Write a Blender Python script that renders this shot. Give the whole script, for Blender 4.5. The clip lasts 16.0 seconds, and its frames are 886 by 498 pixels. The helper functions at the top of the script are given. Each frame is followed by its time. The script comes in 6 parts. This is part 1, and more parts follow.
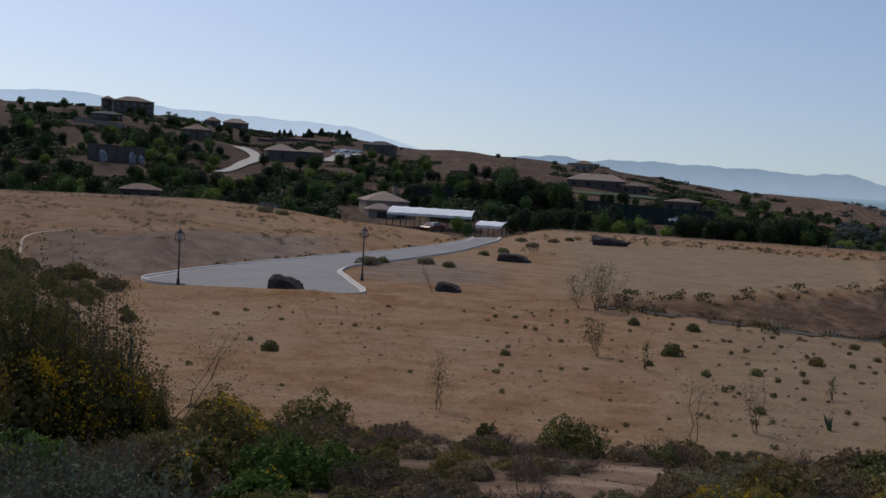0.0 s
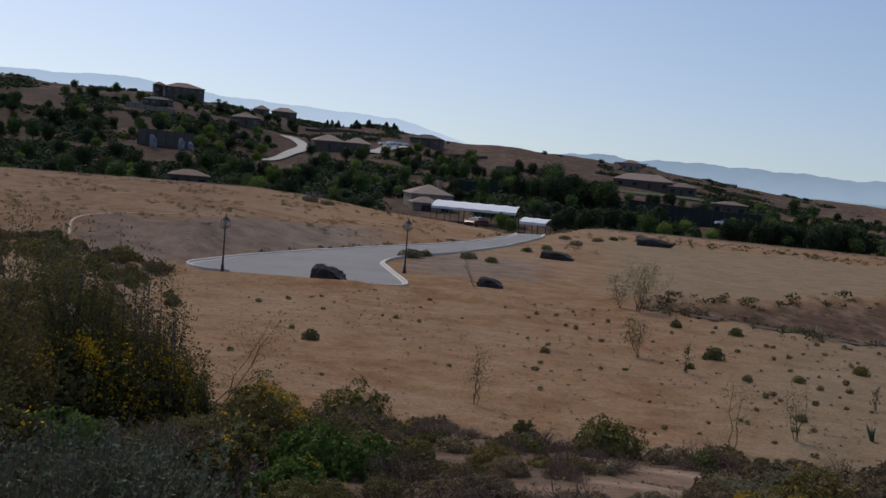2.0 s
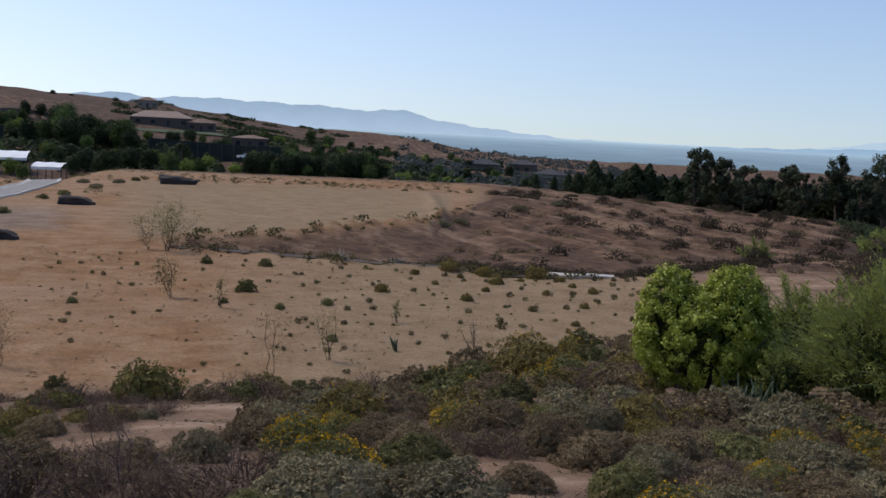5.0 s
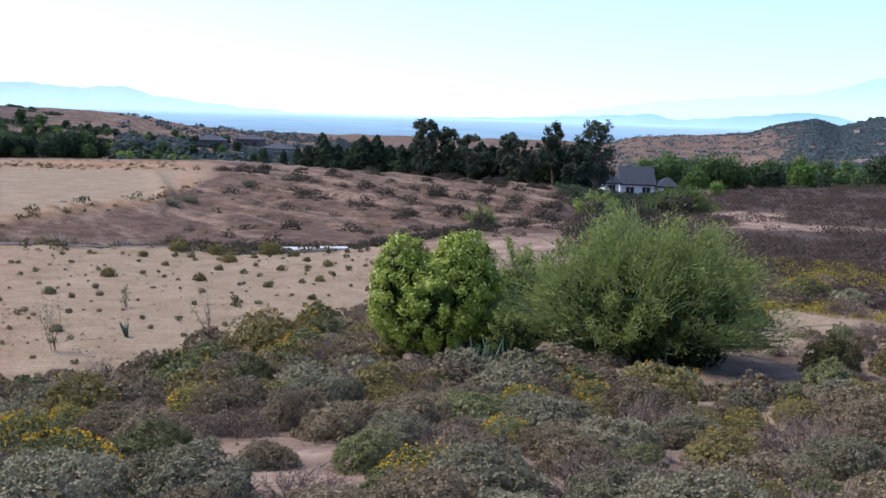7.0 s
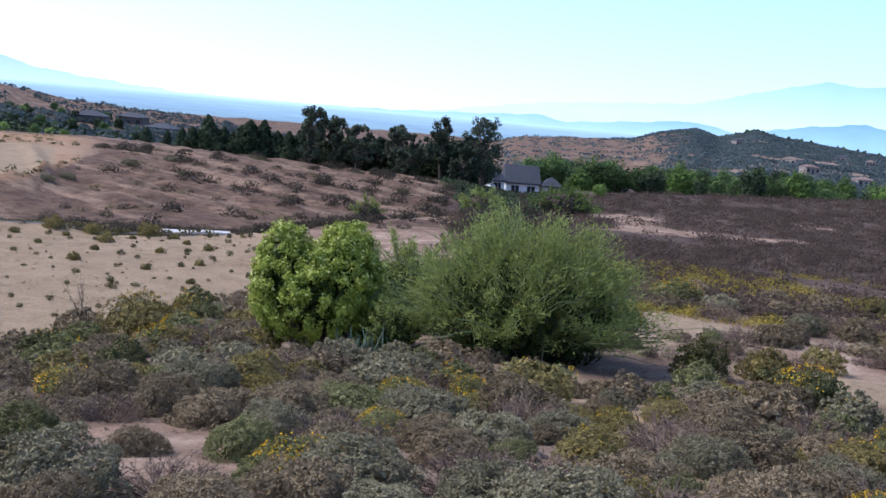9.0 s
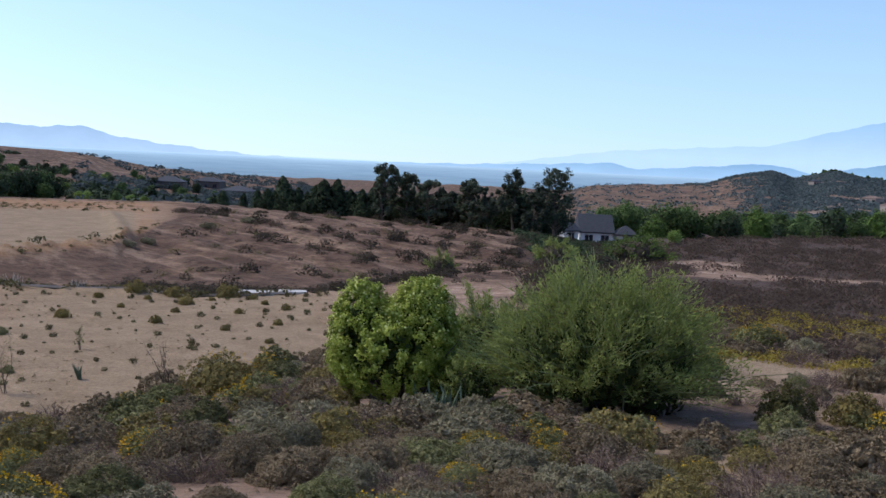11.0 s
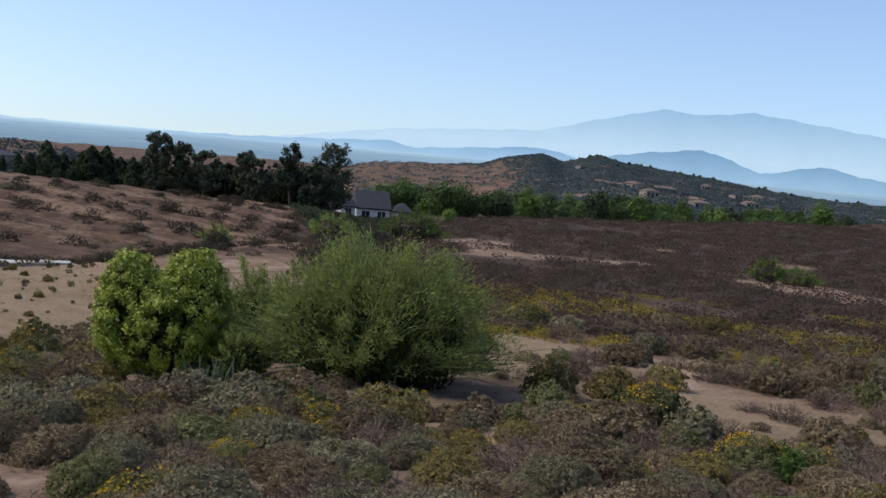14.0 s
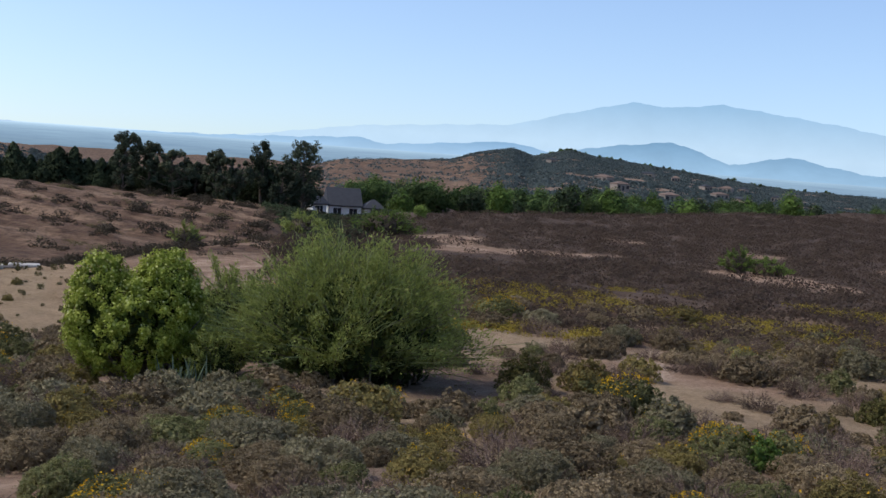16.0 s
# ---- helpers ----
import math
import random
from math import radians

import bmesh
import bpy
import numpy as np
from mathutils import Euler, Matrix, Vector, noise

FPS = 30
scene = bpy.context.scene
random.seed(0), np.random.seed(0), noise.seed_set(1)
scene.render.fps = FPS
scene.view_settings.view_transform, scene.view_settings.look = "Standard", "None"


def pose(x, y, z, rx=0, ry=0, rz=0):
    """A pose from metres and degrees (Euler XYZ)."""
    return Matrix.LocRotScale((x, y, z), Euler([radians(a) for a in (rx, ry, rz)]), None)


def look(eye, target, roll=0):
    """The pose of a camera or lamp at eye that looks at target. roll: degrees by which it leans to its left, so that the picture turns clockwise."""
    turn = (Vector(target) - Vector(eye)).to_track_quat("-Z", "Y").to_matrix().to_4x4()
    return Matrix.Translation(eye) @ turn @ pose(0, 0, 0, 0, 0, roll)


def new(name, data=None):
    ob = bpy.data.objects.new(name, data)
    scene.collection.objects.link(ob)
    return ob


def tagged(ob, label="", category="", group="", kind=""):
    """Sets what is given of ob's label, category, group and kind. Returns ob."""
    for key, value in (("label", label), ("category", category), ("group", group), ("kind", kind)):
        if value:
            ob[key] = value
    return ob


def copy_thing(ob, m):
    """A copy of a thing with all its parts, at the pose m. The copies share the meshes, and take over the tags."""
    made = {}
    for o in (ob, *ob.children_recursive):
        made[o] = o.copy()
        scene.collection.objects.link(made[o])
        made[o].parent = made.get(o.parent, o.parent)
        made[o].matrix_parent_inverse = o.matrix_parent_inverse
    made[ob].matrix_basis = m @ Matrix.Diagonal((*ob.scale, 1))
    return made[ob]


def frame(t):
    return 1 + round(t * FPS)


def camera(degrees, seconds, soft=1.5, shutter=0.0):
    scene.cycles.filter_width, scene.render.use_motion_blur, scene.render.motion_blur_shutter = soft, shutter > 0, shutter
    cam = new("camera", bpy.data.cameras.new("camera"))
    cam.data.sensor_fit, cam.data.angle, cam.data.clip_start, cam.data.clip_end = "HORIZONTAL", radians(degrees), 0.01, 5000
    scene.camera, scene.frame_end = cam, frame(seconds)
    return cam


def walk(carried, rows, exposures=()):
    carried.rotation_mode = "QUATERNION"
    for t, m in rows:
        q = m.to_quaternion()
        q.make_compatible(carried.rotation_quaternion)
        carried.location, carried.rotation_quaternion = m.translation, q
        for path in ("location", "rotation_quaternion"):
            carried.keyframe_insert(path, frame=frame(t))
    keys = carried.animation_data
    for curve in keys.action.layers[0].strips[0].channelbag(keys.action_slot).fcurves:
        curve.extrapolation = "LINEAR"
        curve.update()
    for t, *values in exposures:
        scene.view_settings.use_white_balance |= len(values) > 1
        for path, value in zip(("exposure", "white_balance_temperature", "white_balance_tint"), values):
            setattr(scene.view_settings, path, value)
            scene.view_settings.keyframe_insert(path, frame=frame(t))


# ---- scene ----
cam = camera(44, 16.0, soft=1.5)
PATH = [
    (0, pose(0, 0, 0, 85.70, -3.30, -0.00)),
    (0.5, pose(0, 0, 0, 85.68, -3.15, 0.51)),
    (1, pose(0, 0, 0, 85.62, -2.54, 1.96)),
    (1.5, pose(0, 0, 0, 85.43, -4.15, 3.21)),
    (2, pose(0, 0, 0, 85.24, -5.04, 2.40)),
    (2.5, pose(0, 0, 0, 84.86, -5.09, 2.17)),
    (3, pose(0, 0, 0, 84.94, -4.34, 1.89)),
    (3.5, pose(0, 0, 0, 85.22, -3.53, -1.70)),
    (4, pose(0, 0, 0, 84.88, -4.05, -10.44)),
    (4.5, pose(0, 0, 0, 84.35, -3.86, -16.24)),
    (5, pose(0, 0, 0, 83.63, -2.88, -22.30)),
    (5.2, pose(0, 0, 0, 83.46, -2.97, -24.85)),
    (7.3, pose(0, 0, 0, 82.67, -2.29, -37.54)),
    (7.5, pose(0, 0, 0, 82.59, -2.85, -38.33)),
    (8, pose(0, 0, 0, 82.66, -2.81, -40.11)),
    (8.5, pose(0, 0, 0, 82.77, -3.74, -42.01)),
    (9, pose(0, 0, 0, 82.71, -4.97, -42.11)),
    (9.5, pose(0, 0, 0, 82.77, -3.77, -40.59)),
    (10, pose(0, 0, 0, 86.77, -2.67, -39.08)),
    (10.2, pose(0, 0, 0, 85.94, -2.21, -38.72)),
    (12.3, pose(0, 0, 0, 85.04, -3.58, -38.32)),
    (12.5, pose(0, 0, 0, 84.97, -3.96, -40.06)),
    (13, pose(0, 0, 0, 84.87, -4.62, -43.99)),
    (13.5, pose(0, 0, 0, 84.65, -5.11, -48.11)),
    (14, pose(0, 0, 0, 84.72, -4.98, -49.94)),
    (14.5, pose(0, 0, 0, 84.62, -4.33, -49.84)),
    (15, pose(0, 0, 0, 84.51, -6.36, -49.65)),
    (15.5, pose(0, 0, 0, 84.66, -6.96, -51.44)),
    (16, pose(0, 0, 0, 84.62, -4.16, -51.47)),
]
EXPOSURES = [(0, -0.42, 6800, 10), (3, -0.25, 6800, 10), (4.5, 0.03, 6800, 10), (5, 0.13, 6750, 11), (7.3, 1.17, 5750, 12), (10, 1.0, 5700, 12), (12.3, 0.02, 6450, 9), (12.6, 0.08, 6450, 9), (13.3, 0.28, 6450, 8), (16, 0.42, 6450, 8)]
walk(cam, PATH, EXPOSURES)

# ---- light ----
SUN_AZ, SUN_EL = 40.0, 51.0      # degrees left of +Y, above the horizon
world = bpy.data.worlds.new("sky")
scene.world = world
world.use_nodes = True
wn = world.node_tree
sky = wn.nodes.new("ShaderNodeTexSky")
sky.sky_type = 'NISHITA'
sky.sun_disc = False
sky.sun_elevation, sky.sun_rotation = radians(SUN_EL), radians(-SUN_AZ)
sky.altitude, sky.air_density, sky.dust_density, sky.ozone_density = 300, 1.0, 1.7, 2.0
wn.nodes["Background"].inputs[1].default_value = 0.142
haze_up = wn.nodes.new("ShaderNodeVectorMath")     # thick haze: the horizon's murk lies lower than the hills
haze_up.operation = 'ADD'
haze_up.inputs[1].default_value = (0, 0, 0.07)
wn.links.new(wn.nodes.new("ShaderNodeTexCoord").outputs["Generated"], haze_up.inputs[0])
level = wn.nodes.new("ShaderNodeVectorMath")
level.operation = 'NORMALIZE'
wn.links.new(haze_up.outputs[0], level.inputs[0])
wn.links.new(level.outputs[0], sky.inputs[0])
tint = wn.nodes.new("ShaderNodeMix")
tint.data_type, tint.blend_type = 'RGBA', 'MULTIPLY'
tint.inputs[0].default_value = 1.0
tint.inputs[7].default_value = (0.99, 0.99, 1.06, 1)
wn.links.new(sky.outputs[0], tint.inputs[6])
wn.links.new(tint.outputs[2], wn.nodes["Background"].inputs[0])
sun_data = bpy.data.lights.new("sun", 'SUN')
sun_data.energy, sun_data.angle, sun_data.color = 1.95, radians(0.6), (1.0, 0.92, 0.80)
sun = new("sun", sun_data)
s_dir = Vector((-math.sin(radians(SUN_AZ)) * math.cos(radians(SUN_EL)), math.cos(radians(SUN_AZ)) * math.cos(radians(SUN_EL)), math.sin(radians(SUN_EL))))
sun.matrix_world = look(s_dir * 60, (0, 0, 0))

rng = np.random.default_rng(7)


# ---- materials ----
def node_mat(name):
    m = bpy.data.materials.new(name)
    m.use_nodes = True
    return m, m.node_tree.nodes, m.node_tree.links, m.node_tree.nodes["Principled BSDF"]


def noise_node(nodes, links, coord, scale, detail=6.0, rough=0.6):
    n = nodes.new("ShaderNodeTexNoise")
    n.inputs["Scale"].default_value, n.inputs["Detail"].default_value, n.inputs["Roughness"].default_value = scale, detail, rough
    links.new(coord, n.inputs["Vector"])
    return n.outputs["Fac"]


def ramp_node(nodes, links, fac, stops):
    r = nodes.new("ShaderNodeValToRGB")
    while len(r.color_ramp.elements) < len(stops):
        r.color_ramp.elements.new(0.5)
    for e, (p, c) in zip(r.color_ramp.elements, stops):
        e.position, e.color = p, (*c, 1)
    links.new(fac, r.inputs[0])
    return r.outputs["Color"]


def mix_node(nodes, links, fac, a, b, kind='MIX'):
    m = nodes.new("ShaderNodeMix")
    m.data_type, m.blend_type = 'RGBA', kind
    for v, s in ((fac, m.inputs[0]), (a, m.inputs[6]), (b, m.inputs[7])):
        if isinstance(v, (int, float)):
            s.default_value = v
        elif isinstance(v, tuple):
            s.default_value = (*v, 1)
        else:
            links.new(v, s)
    return m.outputs[2]


def surface(name, low, high, scale=2.0, rough=0.85, bump=0.3, fine=30.0, metal=0.0, per_object=0.0):
    """A worn surface: two scales of noise between two colours, with fine relief."""
    m, nodes, links, b = node_mat(name)
    co = nodes.new("ShaderNodeTexCoord").outputs["Object"]
    a = noise_node(nodes, links, co, scale)
    f = noise_node(nodes, links, co, fine, 4.0)
    col = ramp_node(nodes, links, a, ((0.3, low), (0.7, high)))
    col = mix_node(nodes, links, 0.25, col, ramp_node(nodes, links, f, ((0.3, low), (0.7, high))))
    if per_object:
        rnd = nodes.new("ShaderNodeObjectInfo").outputs["Random"]
        hue = nodes.new("ShaderNodeHueSaturation")
        mr = nodes.new("ShaderNodeMapRange")
        mr.inputs["To Min"].default_value, mr.inputs["To Max"].default_value = 1 - per_object, 1 + per_object
        links.new(rnd, mr.inputs["Value"])
        links.new(mr.outputs[0], hue.inputs["Value"])
        links.new(col, hue.inputs["Color"])
        col = hue.outputs["Color"]
    links.new(col, b.inputs["Base Color"])
    b.inputs["Roughness"].default_value, b.inputs["Metallic"].default_value = rough, metal
    bp = nodes.new("ShaderNodeBump")
    bp.inputs["Strength"].default_value, bp.inputs["Distance"].default_value = bump, 0.05
    links.new(f, bp.inputs["Height"])
    links.new(bp.outputs[0], b.inputs["Normal"])
    return m


def leafy(name, stops, translucent=0.3, vary=0.25, clump=7.0):
    """Leaves or twigs: each sprig and each leaf takes its own colour, each plant its own brightness."""
    m, nodes, links, b = node_mat(name)
    single = nodes.new("ShaderNodeNewGeometry").outputs["Random Per Island"]
    tuft = noise_node(nodes, links, nodes.new("ShaderNodeTexCoord").outputs["Object"], clump, 3.0, 0.6)
    spread = nodes.new("ShaderNodeMapRange")
    spread.inputs["From Min"].default_value, spread.inputs["From Max"].default_value = 0.3, 0.7
    links.new(tuft, spread.inputs["Value"])
    both = nodes.new("ShaderNodeMix")
    both.inputs[0].default_value = 0.55
    links.new(single, both.inputs[2])
    links.new(spread.outputs[0], both.inputs[3])
    rnd = both.outputs[0]
    n = len(stops)
    col = ramp_node(nodes, links, rnd, [((i + 0.5) / n, c) for i, c in enumerate(stops)])
    mr = nodes.new("ShaderNodeMapRange")
    mr.inputs["To Min"].default_value, mr.inputs["To Max"].default_value = 1 - vary, 1 + vary
    links.new(nodes.new("ShaderNodeObjectInfo").outputs["Random"], mr.inputs["Value"])
    hue = nodes.new("ShaderNodeHueSaturation")
    links.new(mr.outputs[0], hue.inputs["Value"])
    links.new(col, hue.inputs["Color"])
    links.new(hue.outputs["Color"], b.inputs["Base Color"])
    b.inputs["Roughness"].default_value = 0.8
    b.inputs["Specular IOR Level"].default_value = 0.06
    if translucent:
        tr = nodes.new("ShaderNodeBsdfTranslucent")
        links.new(hue.outputs["Color"], tr.inputs["Color"])
        mx = nodes.new("ShaderNodeMixShader")
        mx.inputs[0].default_value = translucent
        links.new(b.outputs[0], mx.inputs[1])
        links.new(tr.outputs[0], mx.inputs[2])
        links.new(mx.outputs[0], nodes["Material Output"].inputs["Surface"])
    return m


def ground_material():
    """Dirt: the share of each soil comes from the attribute 'soil', that of litter and painted shade from 'litter'."""
    m, nodes, links, b = node_mat("dry_ground")
    co = nodes.new("ShaderNodeTexCoord").outputs["Object"]
    at = nodes.new("ShaderNodeAttribute")
    at.attribute_name = "soil"
    sep = nodes.new("ShaderNodeSeparateColor")
    links.new(at.outputs["Color"], sep.inputs[0])
    big = noise_node(nodes, links, co, 0.06, 8.0, 0.65)
    mid = noise_node(nodes, links, co, 0.45, 8.0, 0.65)
    fine = noise_node(nodes, links, co, 6.0, 6.0, 0.7)
    wild = ramp_node(nodes, links, mid, ((0.32, (0.14, 0.09, 0.06)), (0.5, (0.245, 0.16, 0.108)), (0.68, (0.37, 0.27, 0.195))))
    lot = ramp_node(nodes, links, mid, ((0.3, (0.195, 0.102, 0.047)), (0.5, (0.268, 0.152, 0.076)), (0.72, (0.35, 0.228, 0.135))))
    lot = mix_node(nodes, links, ramp_node(nodes, links, big, ((0.46, (0, 0, 0)), (0.62, (0.8, 0.8, 0.8)))), lot, (0.32, 0.215, 0.135))
    st = nodes.new("ShaderNodeMapping")
    st.inputs["Scale"].default_value = (0.2, 0.32, 1.0)
    st.inputs["Rotation"].default_value = (0, 0, 0.12)
    links.new(co, st.inputs["Vector"])
    streak = noise_node(nodes, links, st.outputs[0], 1.6, 5.0, 0.6)
    lot = mix_node(nodes, links, ramp_node(nodes, links, streak, ((0.48, (0, 0, 0)), (0.66, (0.28, 0.28, 0.28)))), lot, (0.40, 0.29, 0.195))
    worn = noise_node(nodes, links, co, 1.3, 7.0, 0.7)
    lot = mix_node(nodes, links, 0.7, lot, ramp_node(nodes, links, worn, ((0.33, (0.72, 0.68, 0.64)), (0.5, (1, 1, 1)), (0.7, (1.12, 1.14, 1.18)))), 'MULTIPLY')
    pad = ramp_node(nodes, links, mid, ((0.3, (0.218, 0.152, 0.09)), (0.7, (0.315, 0.232, 0.146))))
    pad = mix_node(nodes, links, 0.6, pad, ramp_node(nodes, links, worn, ((0.33, (0.74, 0.7, 0.66)), (0.5, (1, 1, 1)), (0.7, (1.1, 1.1, 1.12)))), 'MULTIPLY')
    grey = ramp_node(nodes, links, mid, ((0.3, (0.15, 0.113, 0.09)), (0.7, (0.29, 0.23, 0.188))))
    hill = ramp_node(nodes, links, mid, ((0.3, (0.062, 0.038, 0.026)), (0.5, (0.105, 0.064, 0.042)), (0.72, (0.175, 0.112, 0.073))))
    rl = nodes.new("ShaderNodeMapping")
    rl.inputs["Scale"].default_value = (0.26, 0.05, 1.0)
    rl.inputs["Rotation"].default_value = (0, 0, 0.12)
    links.new(co, rl.inputs["Vector"])
    rills = noise_node(nodes, links, rl.outputs[0], 1.2, 6.0, 0.65)
    hill = mix_node(nodes, links, ramp_node(nodes, links, rills, ((0.48, (0, 0, 0)), (0.62, (0.8, 0.8, 0.8)))), hill, (0.25, 0.168, 0.112))
    tuft = noise_node(nodes, links, co, 1.1, 8.0, 0.75)
    hill = mix_node(nodes, links, 0.85, hill, ramp_node(nodes, links, tuft, ((0.36, (0.5, 0.48, 0.46)), (0.5, (1, 1, 1)), (0.68, (1.3, 1.27, 1.2)))), 'MULTIPLY')
    col = mix_node(nodes, links, sep.outputs["Red"], wild, lot)
    col = mix_node(nodes, links, sep.outputs["Green"], col, pad)
    col = mix_node(nodes, links, sep.outputs["Blue"], col, grey)
    col = mix_node(nodes, links, at.outputs["Alpha"], col, hill)
    # Dark layer: dead litter, plus shade painted under scrub and gums.
    lit = nodes.new("ShaderNodeAttribute")
    lit.attribute_name = "litter"
    litter = ramp_node(nodes, links, mid, ((0.3, (0.042, 0.03, 0.024)), (0.7, (0.085, 0.058, 0.044))))
    col = mix_node(nodes, links, lit.outputs["Fac"], col, litter)
    spots = ramp_node(nodes, links, fine, ((0.35, (0.62, 0.6, 0.58)), (0.55, (1, 1, 1)), (0.75, (1.15, 1.15, 1.15))))
    col = mix_node(nodes, links, 0.8, col, spots, 'MULTIPLY')
    links.new(col, b.inputs["Base Color"])
    b.inputs["Roughness"].default_value = 0.95
    b.inputs["Specular IOR Level"].default_value = 0.1
    add = nodes.new("ShaderNodeMath")
    add.operation = 'ADD'
    links.new(mid, add.inputs[0])
    links.new(fine, add.inputs[1])
    bp = nodes.new("ShaderNodeBump")
    bp.inputs["Strength"].default_value, bp.inputs["Distance"].default_value = 0.5, 0.25
    links.new(add.outputs[0], bp.inputs["Height"])
    links.new(bp.outputs[0], b.inputs["Normal"])
    return m


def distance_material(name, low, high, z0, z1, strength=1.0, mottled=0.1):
    """Far land: a plain glowing backdrop, the air's haze put into its colour, paler towards its foot."""
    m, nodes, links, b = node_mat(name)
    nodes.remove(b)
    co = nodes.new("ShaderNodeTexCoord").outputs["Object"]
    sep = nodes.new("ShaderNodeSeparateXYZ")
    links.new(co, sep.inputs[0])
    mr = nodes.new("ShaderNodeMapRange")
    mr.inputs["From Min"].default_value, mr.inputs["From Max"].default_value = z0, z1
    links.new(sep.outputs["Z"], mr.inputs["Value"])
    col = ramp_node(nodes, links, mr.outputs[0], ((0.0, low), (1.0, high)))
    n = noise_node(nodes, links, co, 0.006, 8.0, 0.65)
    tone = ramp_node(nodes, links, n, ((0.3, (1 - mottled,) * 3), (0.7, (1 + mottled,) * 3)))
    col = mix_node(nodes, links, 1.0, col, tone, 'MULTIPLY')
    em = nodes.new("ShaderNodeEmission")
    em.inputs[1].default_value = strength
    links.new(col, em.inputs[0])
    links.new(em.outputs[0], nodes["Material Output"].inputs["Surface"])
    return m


M_GROUND = ground_material()
M_ASPHALT = surface("pale_asphalt", (0.195, 0.19, 0.185), (0.265, 0.255, 0.245), 0.25, 0.9, 0.3, 25)
M_CONCRETE = surface("concrete", (0.36, 0.335, 0.30), (0.5, 0.47, 0.425), 1.2, 0.9, 0.3, 20)
M_KERB = surface("pale_kerb_concrete", (0.46, 0.43, 0.385), (0.6, 0.565, 0.51), 1.0, 0.9, 0.2, 20)
M_ROCK = surface("dark_rock", (0.02, 0.018, 0.018), (0.058, 0.048, 0.045), 1.6, 0.9, 0.8, 9)
M_PALEROCK = surface("pale_rock", (0.09, 0.1, 0.115), (0.34, 0.36, 0.39), 1.2, 0.9, 0.6, 7)
M_IRON = surface("painted_iron", (0.015, 0.015, 0.017), (0.03, 0.03, 0.032), 6, 0.45, 0.1, 60)
M_GLASS = surface("dull_lamp_glass", (0.30, 0.30, 0.28), (0.4, 0.4, 0.37), 8, 0.25, 0.0)
M_BARK = surface("bark", (0.06, 0.045, 0.035), (0.17, 0.135, 0.105), 5, 0.95, 0.7, 14)
M_TWIG = leafy("dry_twigs", ((0.069, 0.046, 0.038), (0.127, 0.087, 0.069), (0.207, 0.149, 0.115)), 0.0)
# Dead inner twigs, darkened to stand in for shade within a shrub.
M_SHADEWOOD = leafy("shade_dark_wood", ((0.06, 0.047, 0.033), (0.085, 0.067, 0.047), (0.115, 0.09, 0.063)), 0.0)
# Inner leaves: the shade inside the bushes put into the colour.
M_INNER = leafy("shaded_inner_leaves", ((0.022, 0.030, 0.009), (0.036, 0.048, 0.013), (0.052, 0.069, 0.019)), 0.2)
M_BROWN = leafy("brown_scrub", ((0.125, 0.09, 0.052), (0.18, 0.135, 0.08), (0.235, 0.18, 0.108), (0.29, 0.228, 0.14)), 0.25, 0.28)
M_GREY = leafy("grey_scrub", ((0.14, 0.122, 0.068), (0.19, 0.168, 0.098), (0.245, 0.215, 0.13), (0.3, 0.262, 0.165)), 0.25, 0.25)
M_SAGE = leafy("sage_leaves", ((0.095, 0.098, 0.038), (0.14, 0.14, 0.056), (0.19, 0.184, 0.08), (0.24, 0.225, 0.105)), 0.25, 0.3)
M_OCHRE = leafy("ochre_leaves", ((0.144, 0.110, 0.041), (0.210, 0.162, 0.056), (0.180, 0.156, 0.060), (0.300, 0.216, 0.072)), 0.2)
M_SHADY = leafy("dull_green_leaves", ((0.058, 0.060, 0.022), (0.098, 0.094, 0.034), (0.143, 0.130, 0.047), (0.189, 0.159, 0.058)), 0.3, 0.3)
M_FRESH = leafy("fresh_green_leaves", ((0.058, 0.098, 0.021), (0.098, 0.150, 0.034), (0.143, 0.202, 0.052)), 0.25, 0.15)
M_HERB = leafy("grey_green_herb", ((0.081, 0.094, 0.056), (0.125, 0.140, 0.088), (0.181, 0.194, 0.125)), 0.2, 0.25)
M_FLOWER = leafy("yellow_flowers", ((0.42, 0.26, 0.015), (0.55, 0.35, 0.02), (0.5, 0.25, 0.015)), 0.2, 0.1)
M_BRIGHT = leafy("bright_leaves", ((0.13, 0.165, 0.025), (0.215, 0.26, 0.04), (0.32, 0.365, 0.07), (0.43, 0.46, 0.11)), 0.42, 0.05, 2.6)
M_BLOSSOM = leafy("pale_blossom", ((0.44, 0.47, 0.13), (0.52, 0.54, 0.19), (0.6, 0.6, 0.26)), 0.35, 0.05)
M_FEATHER = leafy("feathery_leaves", ((0.130, 0.157, 0.039), (0.205, 0.238, 0.063), (0.281, 0.313, 0.089), (0.362, 0.378, 0.121)), 0.36, 0.05, 1.6)
M_GREENTWIG = leafy("green_twigs", ((0.14, 0.17, 0.06), (0.21, 0.235, 0.095), (0.28, 0.3, 0.14)), 0.0, 0.05)
M_DARKTREE = leafy("dark_tree_leaves", ((0.022, 0.033, 0.016), (0.037, 0.050, 0.025), (0.056, 0.069, 0.035)), 0.15, clump=0.8)
M_GUM = leafy("gum_leaves", ((0.028, 0.038, 0.024), (0.05, 0.062, 0.038), (0.075, 0.086, 0.052), (0.10, 0.10, 0.065)), 0.2, clump=0.7)
M_TREE = leafy("tree_leaves", ((0.037, 0.064, 0.023), (0.060, 0.097, 0.032), (0.097, 0.134, 0.044), (0.044, 0.067, 0.030)), 0.25, 0.4, clump=0.8)
